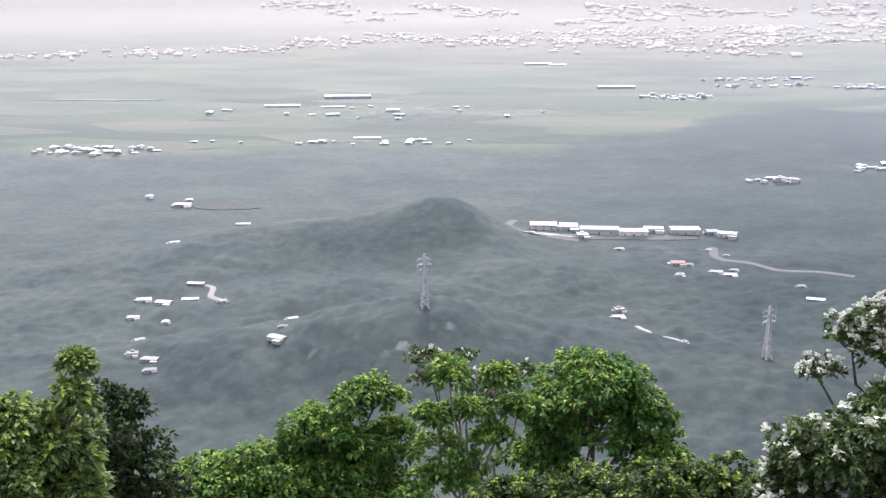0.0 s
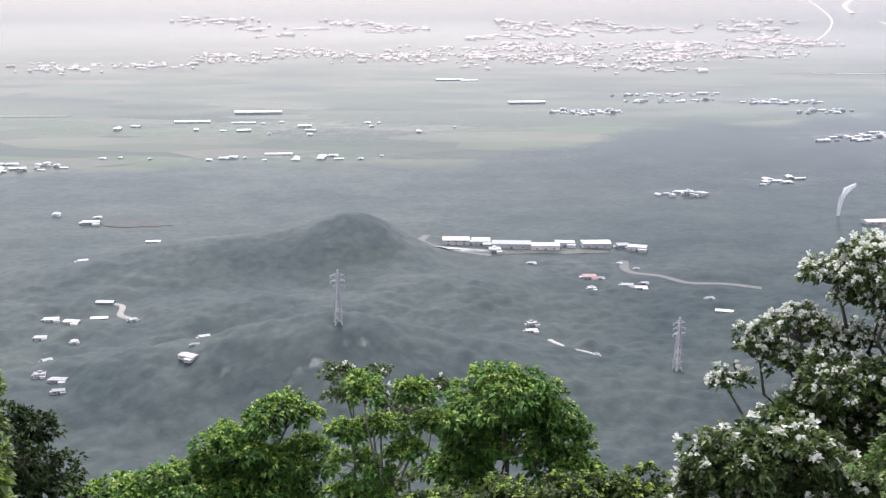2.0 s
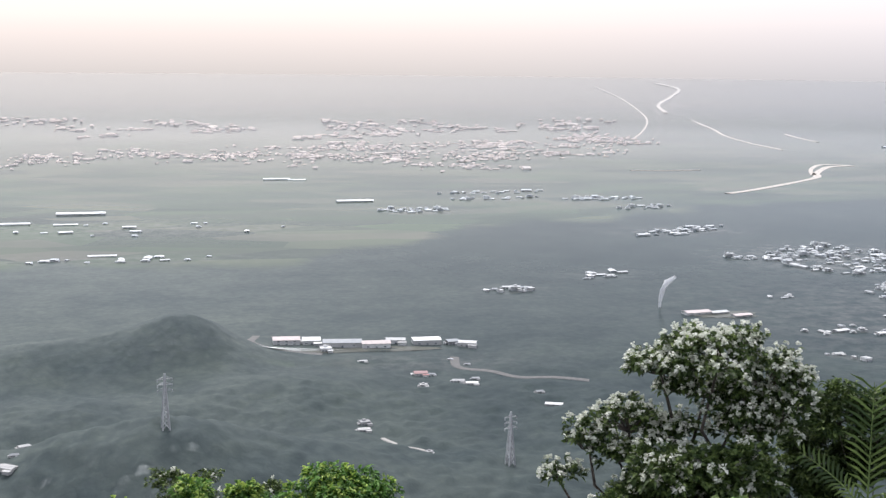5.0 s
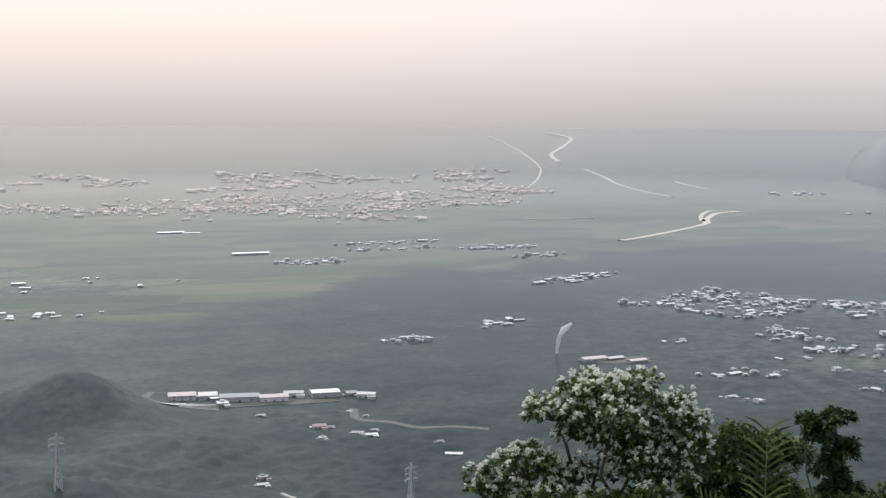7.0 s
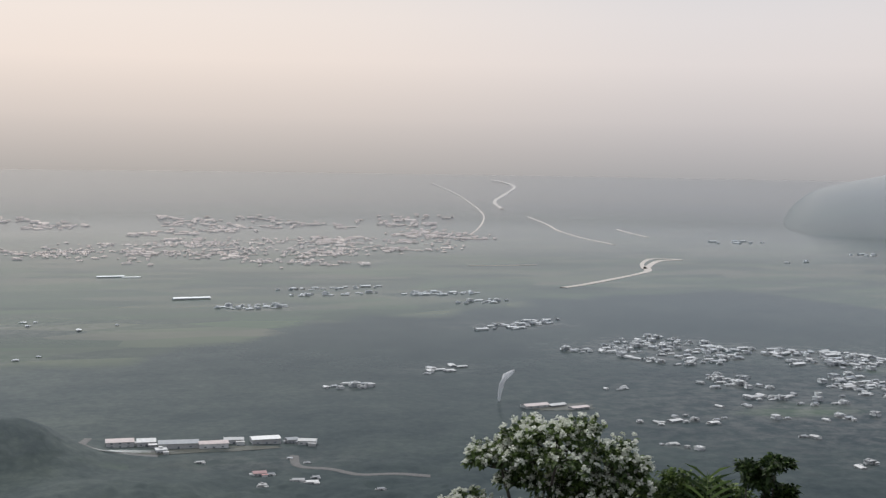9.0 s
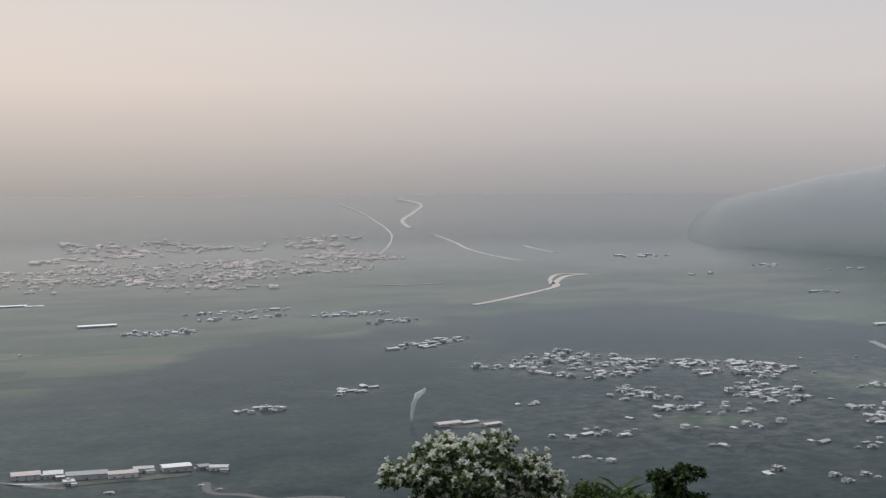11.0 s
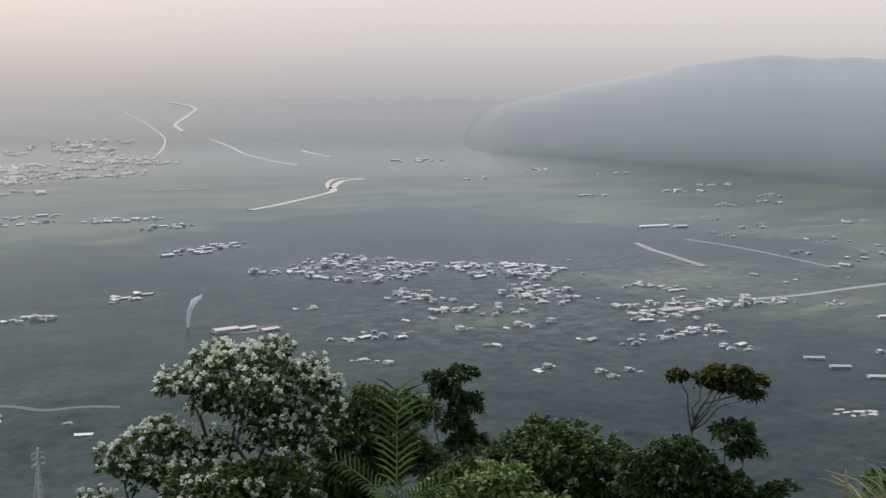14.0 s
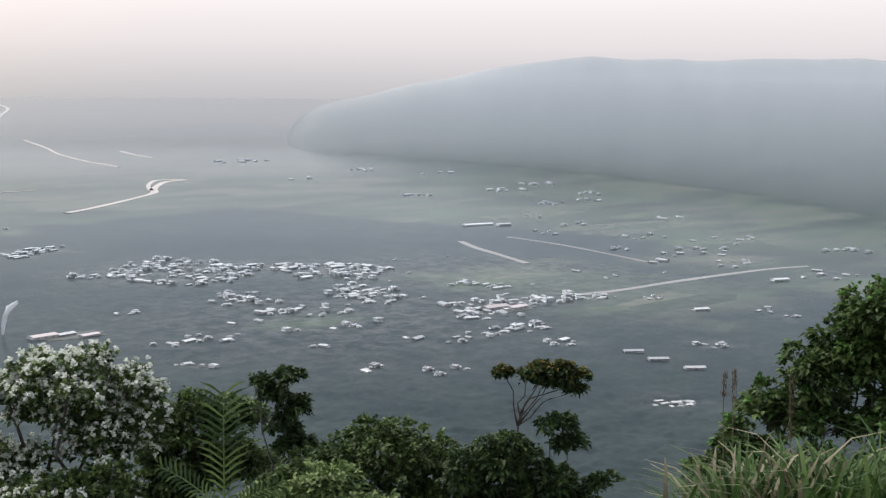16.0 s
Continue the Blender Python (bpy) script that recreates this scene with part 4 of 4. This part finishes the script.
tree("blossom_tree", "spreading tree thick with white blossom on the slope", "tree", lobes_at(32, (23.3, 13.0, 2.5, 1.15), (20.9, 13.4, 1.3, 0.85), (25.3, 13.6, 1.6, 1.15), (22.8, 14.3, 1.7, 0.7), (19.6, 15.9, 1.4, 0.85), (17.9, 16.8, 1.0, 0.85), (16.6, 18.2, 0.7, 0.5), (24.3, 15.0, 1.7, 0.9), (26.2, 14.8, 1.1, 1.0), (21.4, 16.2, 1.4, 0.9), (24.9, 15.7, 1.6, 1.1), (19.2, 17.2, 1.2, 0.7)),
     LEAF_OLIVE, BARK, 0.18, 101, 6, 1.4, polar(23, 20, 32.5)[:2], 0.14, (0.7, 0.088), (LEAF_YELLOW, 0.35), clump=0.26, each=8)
tree("green_shrub", "dense green shrub with white blossom under the tree", "shrub", lobes_at(30.5, (21.8, 18.0, 2.0, 1.1), (24.4, 17.8, 2.0, 1.3), (20.2, 19.4, 1.8, 1.1), (23, 19.8, 2.4, 1.3), (21.6, 21.2, 2.2, 1.3), (24.4, 21.4, 2.4, 1.4)),
     LEAF_OLIVE, BARK, 0.19, 117, 7, 1.9, None, 0.035, (0.22, 0.1), (LEAF_YELLOW, 0.5), clump=0.28)
tree("light_shrub", "yellow-green shrub on the slope below blossom", "shrub", lobes_at(26, (25.2, 19.9, 1.4, 1.0), (24.2, 21.2, 1.6, 1.1), (26.6, 20.8, 1.6, 1.1)),
     LEAF_YELLOW, BARK, 0.18, 118, 7, 2.2, None, 0.035, None, (LEAF_BRIGHT, 0.3), clump=0.24)
tree("blossom_shrub", "low shrub with big white flower heads", "shrub", lobes_at(27, (17.4, 21.6, 2.0, 1.7), (19.6, 21.0, 1.8, 1.5), (15.6, 22.9, 1.4, 1.3), (21.5, 22.5, 2.4, 1.8), (18, 24.5, 3, 2)),
     LEAF_OLIVE, BARK, 0.19, 102, 8, 1.9, None, 0.035, (0.075, 0.15), (LEAF_YELLOW, 0.35), clump=0.28, each=12)
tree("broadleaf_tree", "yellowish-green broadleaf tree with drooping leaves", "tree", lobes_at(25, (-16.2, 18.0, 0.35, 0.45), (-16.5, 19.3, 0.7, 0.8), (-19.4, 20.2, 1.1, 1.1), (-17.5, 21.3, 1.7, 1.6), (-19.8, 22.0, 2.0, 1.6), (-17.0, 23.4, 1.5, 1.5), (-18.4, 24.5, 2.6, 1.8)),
     LEAF_YELLOW, BARK, 0.2, 103, 8, 2.2, None, 0.1, None, (LEAF_CREST, 0.4), clump=0.24, each=12)
tree("dark_tree", "dense dark green tree with a rounded crown", "tree", lobes_at(29, (-14.9, 20.0, 1.3, 1.2), (-14.2, 21.9, 1.6, 1.5), (-13.5, 23.8, 1.7, 1.5), (-15.8, 22.2, 1.8, 2.0), (-14.8, 24.5, 1.8, 1.4)),
     LEAF_DARK, BARK, 0.16, 104, 9, 1.9, None, 0.12)
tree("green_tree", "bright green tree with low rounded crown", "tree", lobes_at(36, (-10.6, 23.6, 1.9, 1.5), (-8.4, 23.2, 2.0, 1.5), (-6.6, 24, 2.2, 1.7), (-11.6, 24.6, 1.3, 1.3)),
     LEAF_BRIGHT, BARK, 0.2, 105, 6, 1.8, None, 0.14, None, (LEAF_CREST, 0.5), clump=0.4, each=24, droop=0.42)
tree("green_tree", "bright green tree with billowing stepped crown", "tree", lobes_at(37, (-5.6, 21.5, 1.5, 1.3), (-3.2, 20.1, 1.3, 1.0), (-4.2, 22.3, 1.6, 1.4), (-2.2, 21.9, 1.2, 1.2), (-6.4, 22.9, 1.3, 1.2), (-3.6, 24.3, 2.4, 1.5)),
     LEAF_BRIGHT, BARK, 0.2, 106, 6, 1.8, None, 0.15, None, (LEAF_CREST, 0.5), clump=0.4, each=24, droop=0.42)
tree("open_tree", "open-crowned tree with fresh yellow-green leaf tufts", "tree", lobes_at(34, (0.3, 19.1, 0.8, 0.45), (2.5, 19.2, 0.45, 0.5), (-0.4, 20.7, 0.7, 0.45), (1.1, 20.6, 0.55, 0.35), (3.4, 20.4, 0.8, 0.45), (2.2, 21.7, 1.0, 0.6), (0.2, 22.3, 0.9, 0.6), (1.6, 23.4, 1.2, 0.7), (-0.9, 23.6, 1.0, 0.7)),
     LEAF_BRIGHT, PALE_BARK, 0.19, 107, 6, 1.2, None, 0.09, None, (LEAF_CREST, 0.65), clump=0.34, each=22, droop=0.42)
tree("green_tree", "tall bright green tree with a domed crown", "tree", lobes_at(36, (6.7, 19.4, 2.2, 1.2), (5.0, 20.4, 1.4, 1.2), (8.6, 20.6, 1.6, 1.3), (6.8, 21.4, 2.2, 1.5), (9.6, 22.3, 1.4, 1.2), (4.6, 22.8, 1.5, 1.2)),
     LEAF_BRIGHT, BARK, 0.2, 108, 6, 1.8, None, 0.16, None, (LEAF_CREST, 0.45), clump=0.4, each=24, droop=0.42)
tree("flowering_tree", "distant slope tree with a pale flowering top", "tree", lobes_at(60, (-0.9, 18.3, 0.9, 0.3), (0.9, 18.2, 0.5, 0.25), (-0.2, 19.2, 1.3, 0.6), (3.6, 18.9, 0.6, 0.4), (2.2, 19.8, 1.2, 0.5)),
     LEAF_OLIVE, BARK, 0.22, 119, 6, 1.5, None, 0.12, (0.09, 0.12), (LEAF_YELLOW, 0.3), clump=0.35)
tree("shrub_bank", "mixed green shrubs filling the slope below", "shrub", lobes_at(31, (3.4, 24.6, 2.0, 1.2), (6.8, 24.2, 2.0, 1.3), (10.3, 23.8, 2.0, 1.4), (12.6, 23.6, 1.9, 1.4), (14.4, 24.4, 1.6, 1.3)),
     LEAF_OLIVE, BARK, 0.19, 109, 9, 2.2, None, 0.035, None, (LEAF_CREST, 0.3))
tree("green_shrub", "olive-green shrub crowded beside the blossom tree", "shrub", lobes_at(35, (28.4, 14.9, 1.7, 1.3), (30.2, 14.9, 1.2, 1.1), (27.6, 16.6, 1.8, 1.5), (30, 17, 1.9, 1.5), (26.8, 18.6, 2, 1.4)),
     LEAF_OLIVE, BARK, 0.18, 110, 9, 2.2, None, 0.035, None, (LEAF_YELLOW, 0.1))
tree("slender_tree", "slender dark young tree with sparse rounded tufts", "tree", lobes_at(30, (32.6, 13.1, 0.5, 0.4), (31.4, 13.3, 0.4, 0.25), (32.1, 13.7, 0.5, 0.4), (32.9, 14.4, 0.5, 0.4), (32.4, 15.1, 0.5, 0.45), (32.9, 16, 0.7, 0.6)),
     LEAF_DARK, BARK, 0.16, 111, 9, 1.5, polar(32.6, 18, 30)[:2], 0.06, clump=0.15)
tree("dark_shrub", "broad dark shrub with dull green foliage", "shrub", lobes_at(29, (36.6, 16.4, 2.2, 1.2), (34.2, 17.2, 1.7, 1.3), (38.6, 17.0, 1.6, 1.1), (36.6, 18, 2.6, 1.3), (33, 18.4, 1.8, 1.2), (39.6, 18.6, 1.6, 1.1)),
     LEAF_OLIVE, BARK, 0.17, 112, 9, 2.2, None, 0.035, None, (LEAF_YELLOW, 0.08))
tree("light_shrub", "pale-leaved shrub among darker bushes", "shrub", lobes_at(25, (34.0, 17.8, 1.3, 0.8), (32.3, 18.6, 1.4, 0.9), (36, 19.2, 1.7, 0.9)),
     LEAF_YELLOW, BARK, 0.18, 113, 8, 2.2, None, 0.035)
tree("umbrella_tree", "thin tree with a flat rusty umbrella crown", "tree", lobes_at(27, (43.7, 12.75, 0.5, 0.2), (44.4, 12.65, 0.6, 0.2), (45.2, 12.95, 0.45, 0.2), (45.2, 13.45, 0.3, 0.1), (44.0, 13.2, 0.45, 0.12), (43.2, 12.95, 0.35, 0.1), (42.1, 12.8, 0.08, 0.08)),
     LEAF_DARK, BARK, 0.13, 114, 9, 1.3, polar(42.6, 18, 27)[:2], 0.032, None, (LEAF_RUST, 0.85), clump=0.13, fork_at=polar(42.75, 15.0, 27))
tree("dark_thicket", "dark tangled thicket of small-leaved branches", "shrub", lobes_at(26.5, (42.3, 16.6, 1.3, 1.2), (41, 17.3, 1.2, 1.1), (44.3, 15.0, 0.8, 0.25), (45.0, 15.9, 0.4, 0.5), (43.8, 17.6, 1.3, 0.9), (42.4, 18.8, 2.2, 0.9), (45.2, 18.4, 1.0, 0.7), (46.4, 17.4, 0.35, 0.2)),
     LEAF_DARK, BARK, 0.14, 115, 9, 2.2, None, 0.035, None, (LEAF_OLIVE, 0.35), clump=0.2)
tree("round_bush", "rounded glossy dark green bush above the grass", "shrub", lobes_at(13, (58.2, 9.7, 1.6, 1.1), (60.6, 10.2, 2.2, 1.6), (56.8, 11.2, 1.5, 1.2), (58.4, 12.2, 2.2, 1.7), (55.5, 12.6, 1.4, 1.2), (53.6, 14.1, 1.2, 1.1), (55.6, 14.4, 1.8, 1.4), (59.5, 14, 2.2, 1.8), (52.0, 15.4, 1.0, 0.8), (53.2, 16.6, 1.6, 1.3), (56, 17, 2.0, 1.5), (59, 17, 2.2, 1.6), (51.2, 17, 1.0, 0.9)),
     LEAF_OLIVE, BARK, 0.095, 116, 7, 1.9, None, 0.035, None, (LEAF_BRIGHT, 0.35), clump=0.13, each=9)


def frond_plant(label, bearing, drop_tip, distance, length, seed):
    """Arching feathered fronds that rise from one crown."""
    rng = np.random.default_rng(seed)
    tip = polar(bearing, drop_tip, distance)
    foot = Vector((tip.x, tip.y, tip.z - length))
    ground = float(land_z(foot.x, foot.y))
    top = tagged(new("tree_fern"), label, "fern")
    top.location = (foot.x, foot.y, ground - 0.1)
    o = Vector(top.location)
    part("trunk", mesh_of("trunk", *tube([o - o, foot - o], [0.09, 0.06], 8), BARK), None, top)
    across = Vector((math.cos(radians(bearing)), -math.sin(radians(bearing)), 0))
    away = Vector((math.sin(radians(bearing)), math.cos(radians(bearing)), 0))
    for lean, depth, ln in [(0.0, 0.1, 1.0), (-0.9, 0.3, 0.5), (0.8, -0.2, 0.45)]:
        stem = []
        for i in range(13):
            q = i / 12
            stem.append(foot - o + across * lean * length * 0.55 * q ** 1.5 + away * depth * length * q ** 1.5 + Vector((0, 0, ln * length * (q - 0.28 * abs(lean) * q * q))))
        frond = part("frond", mesh_of("frond", *tube(stem, [0.022 - 0.0015 * i for i in range(13)], 5), LEAF_YELLOW), None, top)
        v, f = [], []
        for i in range(17):
            q = 0.1 + 0.9 * i / 17
            k = q * 12
            a = stem[min(int(k), 11)].lerp(stem[min(int(k), 11) + 1], k - int(k))
            d = (stem[min(int(k), 11) + 1] - stem[min(int(k), 11)]).normalized()
            for sgn in (-1, 1):
                side = (d.cross(away) * sgn).normalized()
                reach = length * 0.22 * math.sin(math.pi * min(1, 0.22 + 0.78 * (1 - q))) ** 0.8 * ln
                end = a + side * reach + d * reach * 0.6 + away * rng.normal(0, 0.03)
                mid = a.lerp(end, 0.5) + d * 0.025 + Vector((0, 0, 0.02))
                n = len(v)
                v += [a - d * 0.018, mid - d * 0.03, end, mid + d * 0.022, a + d * 0.018]
                f += [(n, n + 1, n + 3, n + 4), (n + 1, n + 2, n + 3)]
        part("pinna", mesh_of("pinna", v, f, LEAF_OLIVE), None, frond)
    return top


frond_plant("upright feathery tree fern frond in front of shrubs", 29.8, 13.5, 22, 2.3, 5)


def grass(name, label, material, count, spots, height, seed, plume=0):
    """Long arching blades in tussocks; some carry a feathery plume."""
    rng = np.random.default_rng(seed)
    v, f = [], []
    for _ in range(count):
        bearing, dist = spots[0] + (spots[1] - spots[0]) * rng.random(), rng.uniform(spots[2], spots[3])
        p = polar(bearing, 20, dist)
        x, y = p.x + rng.normal(0, 0.08), p.y + rng.normal(0, 0.08)
        root = Vector((x, y, float(land_z(x, y)) - 0.05))
        h = height * rng.uniform(0.55, 1.2) * (0.78 + 0.27 * min(1, (bearing - spots[0]) / 7))
        a = rng.uniform(0, 2 * math.pi)
        lean = Vector((math.cos(a), math.sin(a), 0)) * h * rng.uniform(0.08, 0.5)
        side = Vector((-math.sin(a), math.cos(a), 0)) * (0.009 + 0.015 * rng.random())
        n = len(v)
        for i in range(6):
            q = i / 5
            c = root + Vector((0, 0, h * (q - 0.36 * q ** 3))) + lean * q ** 2
            w = side * (1 - q) ** 0.6 if i < 5 else side * 0.1
            v += [c - w, c + w]
        f += [(n + 2 * i, n + 2 * i + 1, n + 2 * i + 3, n + 2 * i + 2) for i in range(5)]
    return tagged(new(name, mesh_of(name, v, f, material, True)), label, "grass", kind="stuff")


grass("tall_grass", "tall green arching grass at the lookout's edge", GRASS_GREEN, 4600, (51.0, 66, 6.2, 8.8), 1.08, 21)
grass("dry_grass", "bleached dry grass stems among green blades", GRASS_DRY, 330, (51.3, 56, 6.2, 7.8), 1.18, 22)


def plume(label, bearing, drop, distance, height, seed):
    rng = np.random.default_rng(seed)
    tip = polar(bearing, drop, distance)
    z0 = float(land_z(tip.x, tip.y))
    top = tagged(new("grass_plume"), label, "grass", "seed plumes above the grass")
    top.location = (tip.x, tip.y, z0 - 0.05)
    h = tip.z - z0
    part("stem", mesh_of("stem", *tube([(0, 0, 0), (0.02, 0, h * 0.5), (0.0, 0.02, h)], [0.006, 0.005, 0.003], 5), GRASS_DRY), None, top)
    t = np.stack([rng.normal(0, 0.006, 60), rng.normal(0, 0.006, 60), h - height * rng.random(60)], 1)
    part("seed_head", leaf_mesh("seed_head", t, np.tile([0, 0, 1.0], (60, 1)), DRY_HEAD, rng, 2, 0.03, 0.005, 0.12, 0.0), None, top)


DRY_HEAD = leaf_material("brown_seed_head", (0.06, 0.045, 0.03), (0.13, 0.095, 0.065), (0.22, 0.17, 0.12))
for i, (b, d, r, h) in enumerate([(54.5, 12.0, 8.2, 0.42), (52.1, 12.0, 8.6, 0.2), (51.7, 12.1, 8.8, 0.18)]):
    plume("brown feathery seed plume on a thin stem", b, d, r, h, 60 + i)


def smoke_material():
    m = blank("thin_smoke")
    n, l = m.node_tree.nodes, m.node_tree.links
    out = n.new("ShaderNodeOutputMaterial")
    d, t, mx = n.new("ShaderNodeBsdfDiffuse"), n.new("ShaderNodeBsdfTransparent"), n.new("ShaderNodeMixShader")
    d.inputs["Color"].default_value = (0.75, 0.77, 0.8, 1)
    mx.inputs[0].default_value = 0.4
    l.new(t.outputs[0], mx.inputs[1])
    l.new(d.outputs[0], mx.inputs[2])
    l.new(mx.outputs[0], out.inputs["Surface"])
    return m


def smoke(x, y):
    z = float(land_z(x, y)) - 0.3
    line = [(x, y, z), (x + 0.6, y, z + 7), (x + 2, y, z + 14), (x + 6, y + 2, z + 20), (x + 14, y + 4, z + 24)]
    ob = new("smoke_plume", mesh_of("smoke_plume", *tube(line, [1.0, 1.5, 2.0, 2.6, 1.2], 10), smoke_material(), True))
    return tagged(ob, "thin white smoke column rising from a field", "smoke", kind="stuff")


smoke(371, 980)
